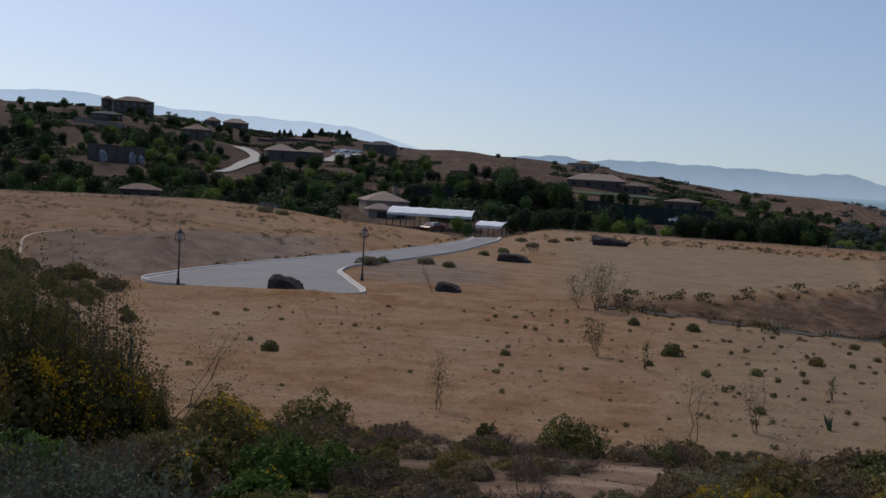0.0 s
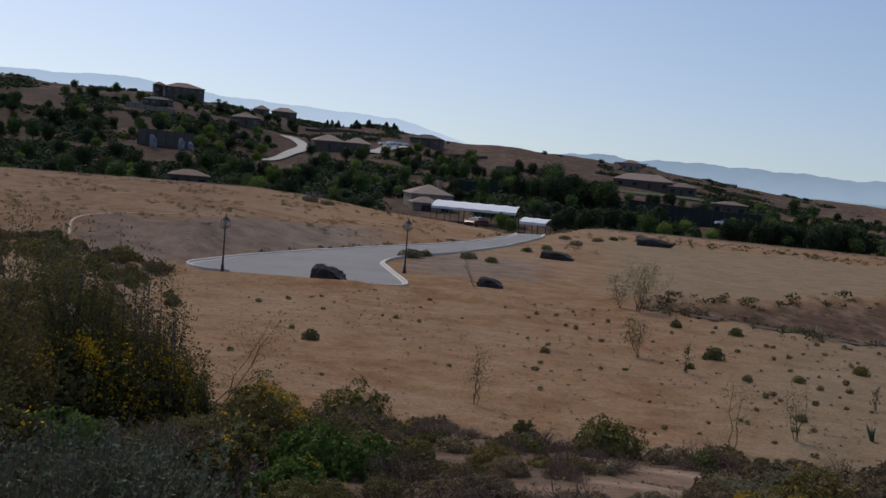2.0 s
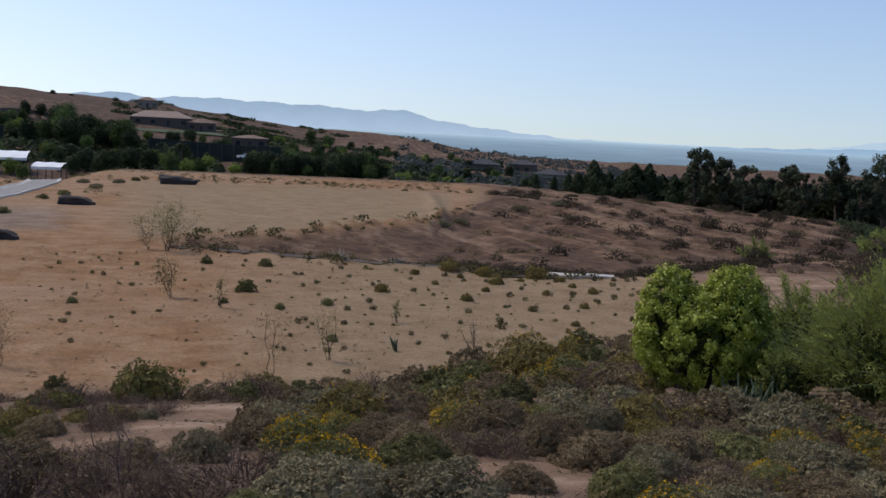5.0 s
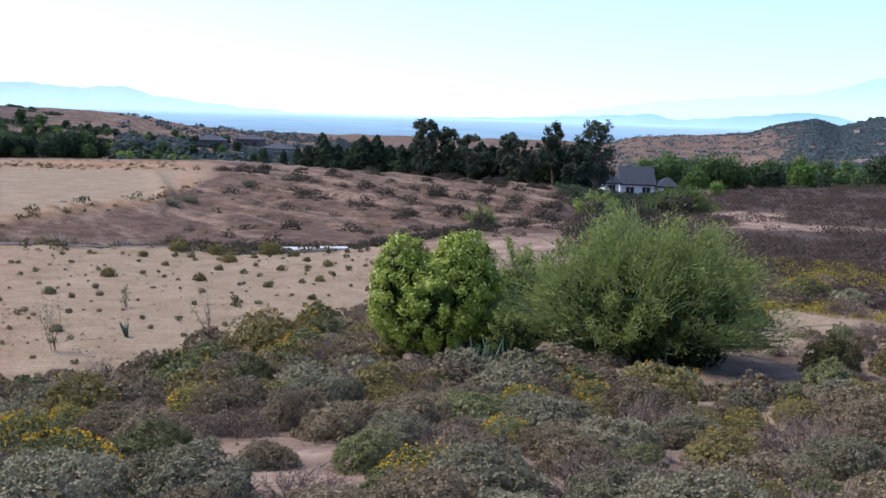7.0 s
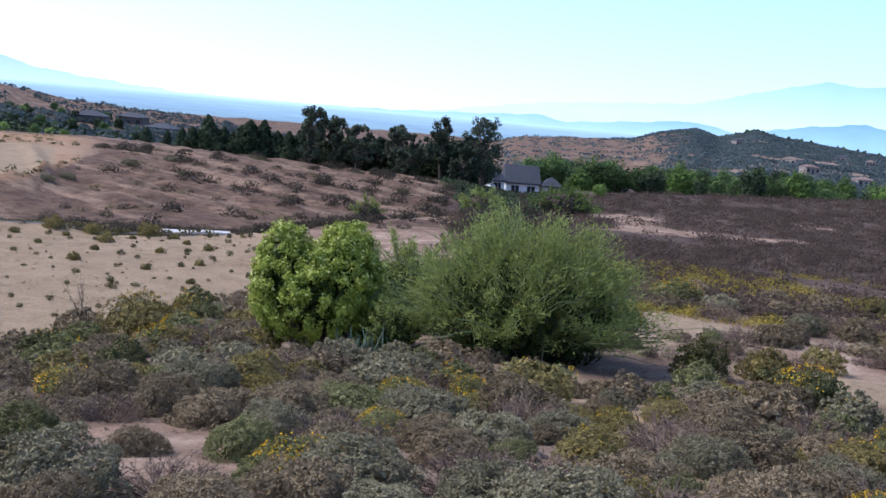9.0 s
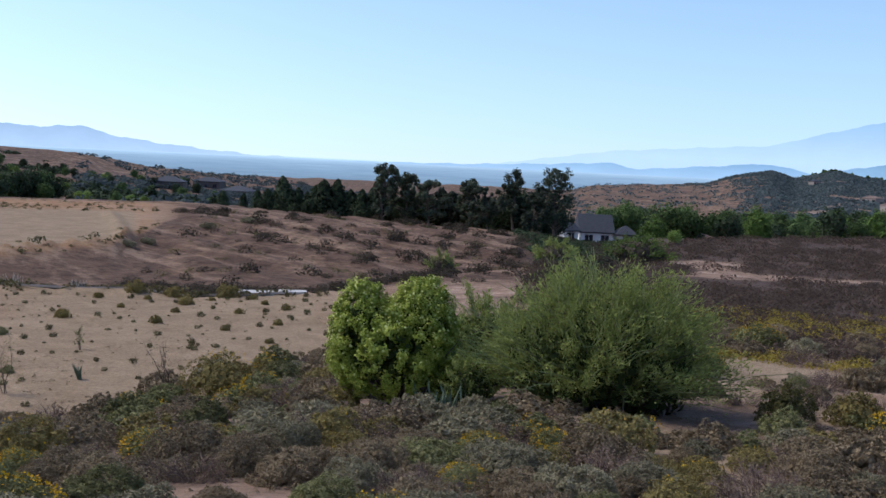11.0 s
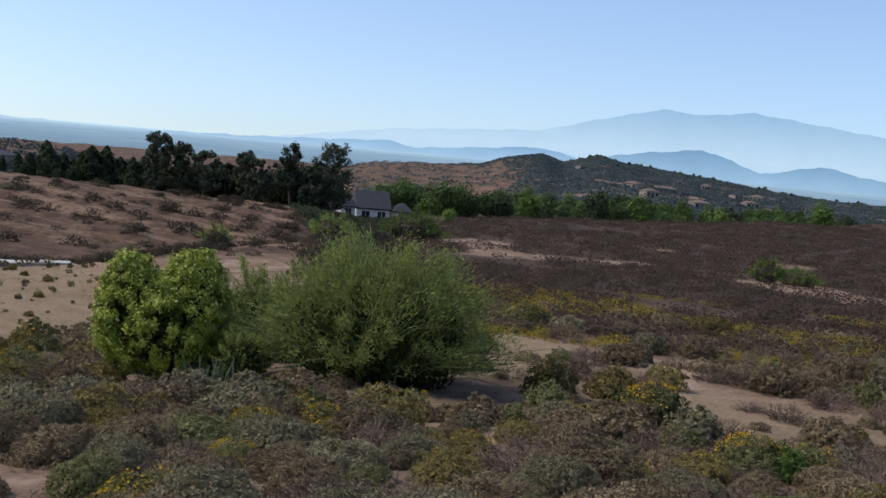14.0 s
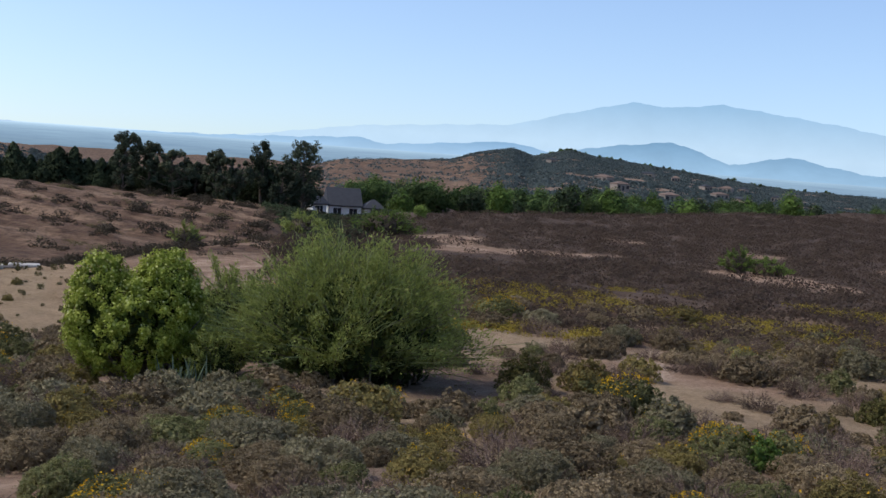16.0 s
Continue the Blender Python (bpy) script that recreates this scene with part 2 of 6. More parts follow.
M_PLAIN = leafy("plain_scrub", ((0.077, 0.053, 0.041), (0.088, 0.061, 0.047), (0.101, 0.072, 0.053), (0.089, 0.072, 0.048)), 0.5, 0.0)
M_YELLOW = leafy("yellow_scrub", ((0.15, 0.125, 0.035), (0.24, 0.185, 0.036), (0.34, 0.25, 0.035)), 0.25)
# Far leaves: the blue of the haze mixed into the leaf colour.
M_FAR = leafy("hazed_far_leaves", ((0.064, 0.085, 0.085), (0.084, 0.106, 0.103), (0.108, 0.13, 0.124)), 0.4, clump=0.02)
M_PALESOIL = surface("pale_track_dirt", (0.36, 0.29, 0.22), (0.47, 0.39, 0.31), 0.5, 0.95, 0.3, 8)
M_LIME = leafy("fresh_leaves", ((0.10, 0.145, 0.032), (0.15, 0.205, 0.048), (0.21, 0.265, 0.075)), 0.3, 0.3)
M_TUFT = leafy("weed_leaves", ((0.080, 0.076, 0.034), (0.112, 0.100, 0.044), (0.152, 0.120, 0.058)), 0.3, 0.3)
M_HILLSCRUB = leafy("hillside_scrub", ((0.04, 0.031, 0.024), (0.056, 0.045, 0.032), (0.075, 0.06, 0.042), (0.055, 0.052, 0.03)), 0.4, 0.0)
M_AGAVE = leafy("blue_green_blades", ((0.08, 0.115, 0.07), (0.115, 0.15, 0.095), (0.15, 0.18, 0.12)), 0.1, 0.05)
M_STRAW = leafy("dry_straw_blades", ((0.26, 0.24, 0.18), (0.36, 0.33, 0.26), (0.45, 0.42, 0.34)), 0.1, 0.05)
M_STUCCO = surface("tan_stucco", (0.20, 0.165, 0.135), (0.28, 0.235, 0.195), 0.8, 0.9, 0.2, 30)
M_STUCCO_DARK = surface("brown_stucco", (0.075, 0.06, 0.052), (0.12, 0.095, 0.08), 0.8, 0.9, 0.2, 30)
M_WHITE = surface("white_paint", (0.68, 0.67, 0.64), (0.8, 0.79, 0.76), 0.8, 0.6, 0.05, 30)
M_CANVAS = surface("white_sheet_roof", (0.74, 0.74, 0.72), (0.8, 0.8, 0.79), 0.5, 0.35, 0.05, 12)
M_TILE = surface("terracotta_tile", (0.12, 0.078, 0.058), (0.2, 0.135, 0.102), 0.9, 0.85, 0.3, 12, per_object=0.15)
M_TILE_PALE = surface("sun_bleached_tile", (0.21, 0.15, 0.12), (0.33, 0.25, 0.205), 0.9, 0.85, 0.3, 12)
M_SLATE = surface("dark_shingle", (0.018, 0.02, 0.027), (0.036, 0.038, 0.046), 1.5, 0.8, 0.3, 14)
M_PANE = surface("dark_window_glass", (0.02, 0.025, 0.03), (0.03, 0.035, 0.042), 1.0, 0.08, 0.0)
M_PAINT_W = surface("white_car_paint", (0.72, 0.72, 0.72), (0.78, 0.78, 0.78), 2, 0.2, 0.0)
M_PAINT_R = surface("dark_red_car_paint", (0.06, 0.01, 0.01), (0.08, 0.014, 0.014), 2, 0.25, 0.0)
M_RUBBER = surface("rubber", (0.015, 0.015, 0.015), (0.03, 0.03, 0.03), 5, 0.9, 0.1)
M_FENCE = surface("dark_fence_mesh", (0.012, 0.02, 0.016), (0.025, 0.035, 0.028), 0.6, 0.9, 0.1)
M_LAWN = surface("watered_lawn", (0.028, 0.05, 0.014), (0.05, 0.08, 0.025), 0.3, 0.95, 0.4, 8)


# ---- mesh helpers ----
def mesh_obj(name, verts, faces, mat, parent=None, smooth=False, label=""):
    me = bpy.data.meshes.new(name)
    me.from_pydata([tuple(v) for v in verts], [], [tuple(f) for f in faces])
    me.materials.append(mat)
    if smooth:
        me.polygons.foreach_set("use_smooth", [True] * len(me.polygons))
    me.update()
    ob = new(name, me)
    if parent is not None:
        ob.parent = parent
    return tagged(ob, label)


def quads_obj(name, v, mat, parent=None, label="", inside=None, inside_mat=None):
    """v: (n, 4, 3) loose quads, as one mesh. inside: (n, 4, 3) further quads within, darkened by default for inner
    shade.
    """
    outer = len(v)
    if inside is not None:
        v = np.concatenate([v, inside])
    n = len(v)
    me = bpy.data.meshes.new(name)
    me.vertices.add(4 * n)
    me.vertices.foreach_set("co", np.ascontiguousarray(v, np.float32).ravel())
    me.loops.add(4 * n)
    me.loops.foreach_set("vertex_index", np.arange(4 * n, dtype=np.int32))
    me.polygons.add(n)
    me.polygons.foreach_set("loop_start", np.arange(0, 4 * n, 4, dtype=np.int32))
    me.materials.append(mat)
    if inside is not None:
        me.materials.append(inside_mat or M_SHADEWOOD)
        me.polygons.foreach_set("material_index", (np.arange(n) >= outer).astype(np.int32))
    me.update(calc_edges=True)
    ob = new(name, me)
    if parent is not None:
        ob.parent = parent
    return tagged(ob, label)


def unit(v):
    return v / np.maximum(np.linalg.norm(v, axis=-1, keepdims=True), 1e-9)


def leaves(centres, size, slim=0.5, outward=None, jitter=0.35, facing=None):
    """One pointed oval at each centre; size may be an array. outward: the way it points; facing: the way its face turns."""
    n = len(centres)
    a = unit(rng.normal(size=(n, 3)))
    if facing is not None:
        b = unit(np.cross(unit(facing + 0.45 * rng.normal(size=(n, 3))), a))
        a = unit(np.cross(b, unit(facing + 0.2 * rng.normal(size=(n, 3)))))
    else:
        if outward is not None:
            a = unit(a + 0.8 * outward)
        b = unit(np.cross(a, rng.normal(size=(n, 3))))
    s = (np.ones(n) * size * rng.uniform(1 - jitter, 1 + jitter, n))[:, None]
    w = b * s * slim * 0.5
    lo, mid, hi = centres - a * s * 0.5, centres + a * s * 0.05, centres + a * s * 0.5
    return np.stack([lo, mid - w, hi, mid + w], 1)


def heart(n, centre, radii, size):
    """The dense inside of a bush: broad overlapping blades that no light passes."""
    p, d = ball_points(n, centre, radii, 0.2)
    return leaves(p, size, 1.0, None, 0.3, d)


def stem(p, q, r0, r1, sides=4):
    """A tapered stick from p to q as quads."""
    p, q = np.asarray(p, float), np.asarray(q, float)
    d = unit(q - p)
    u = unit(np.cross(d, (0.31, 0.52, 0.79)))
    w = np.cross(d, u)
    ang = np.arange(sides + 1) * 2 * np.pi / sides
    ring = np.cos(ang)[:, None] * u + np.sin(ang)[:, None] * w
    lo, hi = p + ring * r0, q + ring * r1
    return np.stack([lo[:-1], lo[1:], hi[1:], hi[:-1]], 1)


def limb(p, q, r0, r1, bend=0.12, steps=4, sides=5):
    """A crooked tapered limb."""
    p, q = np.asarray(p, float), np.asarray(q, float)
    pts = [p + (q - p) * t for t in np.linspace(0, 1, steps + 1)]
    size = np.linalg.norm(q - p)
    for i in range(1, steps):
        pts[i] = pts[i] + rng.normal(size=3) * size * bend * 0.3
    rs = np.linspace(r0, r1, steps + 1)
    return np.concatenate([stem(pts[i], pts[i + 1], rs[i], rs[i + 1], sides) for i in range(steps)]), pts


def ball_points(n, centre, radii, shell=0.55):
    d = unit(rng.normal(size=(n, 3)))
    rad = shell + (1 - shell) * rng.random(n) ** 0.6
    return np.asarray(centre) + d * rad[:, None] * np.asarray(radii), d


def box(x0, x1, y0, y1, z0, z1):
    v = [(x, y, z) for z in (z0, z1) for x, y in ((x0, y0), (x1, y0), (x1, y1), (x0, y1))]
    return v, [(3, 2, 1, 0), (4, 5, 6, 7), (0, 1, 5, 4), (1, 2, 6, 5), (2, 3, 7, 6), (3, 0, 4, 7)]


def boxes_obj(name, blocks, mat, parent=None, label=""):
    vs, fs = [], []
    for b in blocks:
        v, f = box(*b)
        fs += [tuple(i + len(vs) for i in q) for q in f]
        vs += v
    return mesh_obj(name, vs, fs, mat, parent, False, label)


# ---- the lie of the land ----
def ease(a, b, x):
    t = np.clip((x - a) / (b - a), 0, 1)
    return t * t * (3 - 2 * t)


def curve(x, *knots):
    """A smooth-cornered line through (x, value) knots, x rising."""
    k = sorted(knots)
    return np.interp(x, [p for p, _ in k], [q for _, q in k])


WAVES = [(rng.uniform(0, 2 * np.pi), rng.uniform(0, 2 * np.pi), rng.uniform(0.7, 1.4)) for _ in range(24)]


def ripple(x, y, length, count=6, first=0):
    out = 0
    for th, ph, k in WAVES[first:first + count]:
        out = out + np.sin((x * np.cos(th) + y * np.sin(th)) * k * 2 * np.pi / length + ph)
    return out / count


def road_edge(az):
    return curve(az, (60, 83), (15, 83), (13.7, 88), (10.9, 95), (8, 103), (4, 115), (1.35, 126), (-0.7, 143), (-2.4, 167), (-5, 260))


def ditch_line(az):
    return curve(az, (-8.5, 79), (-15, 75.5), (-20, 73), (-31, 74), (-36, 80))


def pad_edge(az):
    return curve(az, (-8, 87), (-9.6, 90), (-14.8, 94.5), (-21.8, 111), (-23.5, 128), (-25, 150))


def height(x, y):
    x, y = np.asarray(x, float), np.asarray(y, float)
    r = np.hypot(x, y)
    az = np.degrees(np.arctan2(-x, y))
    # the slope below the camera, down to the graded lot, or out to the scrub plain on the right
    lot = curve(r, (0, -1.65), (6, -2.6), (12, -4.2), (20, -5.7), (29, -7.5), (36, -9.2), (41, -9.45), (85, -9.6), (240, -9.6))
    plain = curve(r, (0, -1.65), (6, -2.6), (12, -4.2), (20, -5.5), (30, -6.6), (45, -7.5), (60, -8.3), (115, -10.0), (200, -10.4), (330, -10.6))
    right = 1 - ease(-44, -33, az)
    toe = ease(-22, -33, az)
    lot = lot + (plain - lot) * 0.55 * toe * (1 - ease(36, 52, r))
    z = lot + (plain - lot) * right
    z = z + 2.6 * ease(15.5, 23, az) * ease(28, 46, r) * (1 - ease(66, 92, r))
    # bank and terrace beyond the road
    beyond = r - road_edge(az)
    lift = curve(az, (-1, 0.0), (1.4, 0.25), (5, 0.8), (8.6, 1.1), (12, 1.95), (60, 2.0))
    z = z + lift * ease(0.5, 18, beyond)
    # low berm at the road's end, and along the lot's edge
    z = z + 0.5 * np.exp(-((r - 76.0) / 0.7) ** 2) * ease(-4, -2, az) * (1 - ease(6, 8, az))
    z = z + 0.5 * np.exp(-((r - 76.0) / 1.4) ** 2) * ease(5.5, 8, az) * (1 - ease(17, 20, az))
    kerb = ditch_line(az)
    z = z + 0.3 * np.exp(-((r - kerb) / 0.6) ** 2) * (1 - ease(-9, -8, az)) * ease(-34, -32, az)
    # the gully between lot and pad
    u = np.clip((r - kerb - 1) / np.maximum(pad_edge(az) - kerb - 1, 1), 0, 1)
    z = z - 1.5 * np.sin(np.pi * u ** 0.8) * (1 - ease(-11, -7.5, az)) * ease(-38, -30, az)
    # the brown hillside falling from the pad's shoulder
    gully_r = curve(az, (-22, 84), (-32, 92), (-41, 112), (-48, 140))
    gully_z = curve(az, (-22, -10.8), (-32, -11.1), (-48, -11.6))
    crest_z = curve(az, (-22, -9.3), (-32, -9.2), (-41, -10.3), (-48, -12.2))
    rise = np.clip((r - gully_r) / np.maximum(156 - gully_r, 8), 0, 1)
    side = gully_z + (crest_z - gully_z) * ease(-0.15, 1.0, rise)
    in_hill = (1 - ease(-26, -22.5, az)) * ease(-50, -46, az)
    z = z + (side - z) * in_hill * ease(-22, 0, r - gully_r)
    # edge of the high ground, the valley behind it, the ridge and the hills beyond
    edge = curve(az, (60, 190), (9, 186), (5, 160), (1.5, 157), (-1.2, 147), (-3.3, 150), (-4.4, 166), (-6, 186), (-24, 188), (-32, 160), (-47, 158), (-52, 165), (-62, 210), (-72, 300), (-110, 300))
    floor = curve(az, (20, -13.0), (0, -13.5), (-24, -14), (-35, -17), (-48, -17), (-60, -19), (-72, -22))
    z = z + (floor - z) * ease(0, 55, r - edge)
    ridge_el = curve(az, (60, 2.3), (22, 2.0), (15, 1.85), (11, 1.25), (5, 1.15), (1.6, 0.8), (-3.4, 0.72), (-6.3, 0.48), (-10.7, 0.1), (-15, -0.5), (-18, -0.55), (-20, -0.62),
                     (-23, -1.15), (-27, -1.45), (-30, -1.6), (-33, -2.3), (-42, -2.6), (-44, -1.8), (-45.7, -1.26), (-46.4, -1.08), (-48.1, -0.96), (-51.9, -0.7), (-53.4, -0.25), (-55.1, 0.1), (-56.2, -0.27), (-58, 0.2), (-59.2, -0.02), (-62, -0.28), (-65, -0.6), (-67.7, -0.9), (-69.8, -1.02), (-80, -1.2))
    ridge_r = curve(az, (10, 600), (-20, 640), (-40, 900), (-50, 1150), (-110, 1150))
    t = np.clip((r - edge - 45) / np.maximum(ridge_r - edge - 45, 60), 0, 1)
    z = z + (ridge_r * np.tan(np.radians(ridge_el)) - z) * (0.6 * t + 0.4 * ease(0, 1, t)) * (r > edge + 45)
    z = z + (-36 - z) * ease(0, 330, r - ridge_r - 15)
    # behind the camera the hill goes on
    back = np.clip(ease(62, 100, az) + 1 - ease(-125, -95, az), 0, 1)
    z = z + (-1.65 + 0.04 * r * (1 - ease(50, 400, r)) - 6 * ease(300, 900, r) - z) * back
    # raised rims of the pad
    rim = np.exp(-((r - pad_edge(az) - 1.2) / 0.9) ** 2) * (1 - ease(-17, -13, az)) + np.exp(-((r - 161) / 0.9) ** 2) * (1 - ease(-8, -6, az))
    z = z + 0.55 * rim * ease(-23.4, -22.4, az)
    end = np.exp(-((az + 22.4 - 0.02 * (r - 117)) * np.radians(1) * r / 0.9) ** 2) * ease(110, 116, r) * (1 - ease(150, 162, r))
    z = z + 0.5 * end
    # unevenness
    flat = (ease(-34, -30, az) * ease(36, 44, r) * (1 - ease(180, 200, r)))
    rough = 0.02 + 0.98 * (1 - flat)
    z = z + ripple(x, y, 7, 6) * 0.16 * rough * ease(2, 8, r) * (1 - 0.5 * ease(60, 120, r)) + ripple(x, y, 2.1, 6, 6) * 0.05 * rough * ease(2, 8, r)
    z = z + 0.05 * ripple(x, y, 9, 6, 12) * flat
    z = z + ripple(x, y, 60, 6, 12) * 1.6 * ease(200, 330, r) + ripple(x, y, 26, 6, 6) * 0.9 * ease(230, 380, r)
    across = x + 2.2 * ripple(x, y, 22, 6, 3) + 0.12 * y
    spur = 0.8 - np.abs(np.sin(np.pi * across / 8.5)) * 1.1 + 0.35 * (0.5 - np.abs(np.sin(np.pi * (across + 1.7) / 3.3)))
    z = z + (ripple(x, y, 14, 6, 3) * 0.25 + 0.12 * ripple(x, y, 5, 6, 9) - 0.75 * spur) * in_hill * ease(0, 14, r - gully_r) * (1 - 0.5 * ease(140, 158, r))
    return z


def spot(az, r):
    a = np.radians(az)
    return -r * np.sin(a), r * np.cos(a)


def at(az, r, lift=0.0):
    x, y = spot(az, r)
    return float(x), float(y), float(height(x, y)) + lift


def open_sand(x, y):
    """Where the scrub plain lies bare, in long streaks: 0 to 1."""
    r = np.hypot(x, y)
    return ease(0.2, 0.34, ripple(x * 0.55, y, 17, 6, 9)) * ease(86, 96, r) * (1 - ease(128, 150, r))


# bare soil left open on the scrubby slope: az, r, radius
BARE = [(-27.4, 15.1, 1.0), (-29.5, 11.7, 1.1), (-25.1, 12.0, 1.0), (-31.8, 14.1, 0.7), (-64.4, 35.8, 2.0), (-67.0, 33.7, 1.8), (-61.7, 39.9, 2.0), (-57.3, 42.3, 1.8), (-69.5, 44.8, 2.0), (-67.1, 27.8, 1.3), (-54.9, 38.9, 1.3), (-72.2, 40.4, 1.5), (-12.9, 24.1, 1.5), (-8.5, 25.9, 1.5), (-10.5, 20.2, 1.2), (-6.5, 17.6, 1.2), (-56, 44, 2.4), (-59, 42, 2.2), (-62, 38.5, 2.2), (-64.5, 36, 2.2), (-66, 33, 2.2), (-68, 31, 1.7), (-70, 34.5, 1.9), (-61, 46, 1.8), (-65, 42, 1.9), (-53.6, 36, 1.4)]
OPEN = [(*spot(a, r), q * (1.2 if a > -45 else 1.1)) for a, r, q in BARE]


def bare_soil(x, y):
    out = 0 * x
    for p, q, k in OPEN:
        out = np.maximum(out, 1 - ease(0.7, 1.15, np.hypot(x - p, y - q) / k))
    return out


def build_ground():
    az = np.concatenate([np.arange(-180, -86, 4.0), np.arange(-86, 36, 0.2), np.arange(36, 180, 4.0)])
    rr = np.concatenate([[0.0], np.geomspace(0.8, 1500, 330)])
    A, R = np.meshgrid(az, rr)
    X, Y = spot(A, R)
    X[0] += 0.05
    Z = height(X, Y)
    na, nr = len(az), len(rr)
    i, j = np.meshgrid(np.arange(na), np.arange(nr - 1))
    i2 = (i + 1) % na
    f = np.stack([j * na + i, (j + 1) * na + i, (j + 1) * na + i2, j * na + i2], -1).reshape(-1, 4)
    me = bpy.data.meshes.new("ground")
    me.vertices.add(na * nr)
    me.vertices.foreach_set("co", np.stack([X, Y, Z], -1).astype(np.float32).ravel())
    me.loops.add(f.size)
    me.loops.foreach_set("vertex_index", f.astype(np.int32).ravel()[::-1].copy())
    me.polygons.add(len(f))
    me.polygons.foreach_set("loop_start", np.arange(0, f.size, 4, dtype=np.int32))
    me.polygons.foreach_set("use_smooth", np.ones(len(f), bool))
    me.materials.append(M_GROUND)
    soil = me.color_attributes.new("soil", 'FLOAT_COLOR', 'POINT')
    beyond = R - road_edge(A)
    wob = ripple(X, Y, 9, 6) * 2.5
    lot = (1 - 0.75 * ease(15, 18, A + wob * 0.3) * (1 - ease(84, 96, R))) * ease(33, 39, R + wob * 0.6) * ease(-37, -31, A + wob * 0.4) * (1 - ease(184, 190, R))
    fleck = ease(-0.2, 0.12, ripple(X, Y, 11, 6, 5)) * (1 - lot) * (1 - ease(60, 72, R)) * (1 - ease(-48, -44, A)) * ease(-110, -90, A) * 0.9
    pad = ease(0, 3, R - pad_edge(A)) * ease(-23.2, -22.6, A) * (1 - ease(-8, -5, A)) * (1 - ease(160, 163, R)) + 0.95 * lot * (1 - ease(-19, -8, A)) * (1 - ease(74, 78, R))
    # Beyond 330 m on the right, the grey share paints in haze.
    grey = ease(0, 4, beyond) * (1 - ease(16, 22, beyond + wob)) * ease(3, 8, A) * (1 - ease(19, 22, A + wob * 0.4)) * 0.9 + 0.6 * (1 - ease(-49, -43, A)) * ease(330, 430, R)
    grey = np.clip(grey + 0.75 * (1 - ease(3.4, 4.4, A + wob * 0.2)) * ease(-4.2, -2.5, A + wob * 0.3) * ease(88, 93, R + wob) * (1 - ease(106, 116, R + wob)), 0, 1)
    shoulder = ease(184, 190, R)
    kerb = ditch_line(A)
    gully = ease(1, 3, R - kerb) * (1 - ease(-3, 0, R - pad_edge(A))) * (1 - ease(-10, -8, A)) * (A > -50)
    # The terrace takes more of the darker hill colour towards the left.
    hill = np.clip(gully + 0.4 * ease(6, 16, A) * ease(78, 92, R) * (1 - ease(60, 100, A)) + (1 - ease(-26, -23, A)) * ease(-50, -47, A) * ease(76, 84, R) + shoulder * 0.95 * (0.3 + 0.7 * ease(-58, -54, A)) * (1 - 0.85 * (1 - ease(-29, -25, A)) * ease(-46, -43, A)) + 0.85 * (1 - ease(-48, -44, A)) * ease(46, 62, R) * (1 - ease(300, 420, R)) * (1 - 0.25 * ease(0.25, 0.55, ripple(X, Y, 40, 6, 5))) * (1 - open_sand(X, Y)), 0, 1)
    soil.data.foreach_set("color", np.stack([lot, np.clip(pad + fleck, 0, 1), grey, hill], -1).astype(np.float32).ravel())
    litter = me.color_attributes.new("litter", 'FLOAT_COLOR', 'POINT')
    litter_shade = 0.8 * (1 - ease(-50, -45, A)) * ease(56, 76, R) * (1 - ease(300, 380, R)) * (1 - open_sand(X, Y)) + shoulder * ease(-22, -14, A) * (0.6 + 0.28 * ease(6, 12, A)) * (1 - ease(60, 100, A)) * (1 - 0.6 * ease(0.15, 0.45, ripple(X, Y, 70, 6, 7)))
    # The bank below the gums: its shade painted dark into the ground.
    litter_shade = litter_shade + 0.7 * (1 - ease(-43.2, -41.4, A + wob * 0.25)) * ease(-49, -46.5, A) * ease(96, 112, R) * (1 - ease(170, 185, R)) * (R < 190)
    # Gaps between slope bushes: their shadows painted into the ground colour.
    litter_shade = litter_shade + 0.5 * (1 - lot) * (1 - ease(50, 60, R)) * ease(-110, -90, A) * (1 - ease(60, 90, A)) * (1 - bare_soil(X, Y)) * (1 - 0.8 * fleck)
    litter_shade = np.clip(litter_shade, 0, 0.9)
    litter.data.foreach_set("color", np.stack([litter_shade, litter_shade, litter_shade, np.ones_like(litter_shade)], -1).astype(np.float32).ravel())
    me.update(calc_edges=True)
    return tagged(new("ground", me), "dry sandy dirt ground with graded lots and slopes", "ground", kind="structure")


build_ground()


# ---- distance ----
def far_ridge(name, label, dist, mat, knots, rough, bottom=-1.2, seed=0):
    az = np.arange(min(k for k, _ in knots), max(k for k, _ in knots), 0.08)
    el = curve(az, *knots)
    wig = sum(np.sin(az * f * (1 + 0.13 * seed) + seed * 1.7 + f) / f for f in (2.1, 4.7, 9.1, 17.0, 31.0))
    el = el + rough * wig
    verts, faces = [], []
    n = len(az)
    rows = ((dist - 260, bottom, 0.0), (dist - 120, None, 0.55), (dist, None, 1.0), (dist + 200, bottom, 0.0))
    for d, fixed, share in rows:
        x, y = spot(az, d)
        e = np.full(n, fixed) if fixed is not None else bottom + (el - bottom) * share
        verts += list(zip(x, y, d * np.tan(np.radians(e))))
    for k in range(3):
        faces += [(k * n + i, k * n + i + 1, (k + 1) * n + i + 1, (k + 1) * n + i) for i in range(n - 1)]
    return tagged(mesh_obj(name, verts, faces, mat, None, True), label, "mountains", kind="structure")


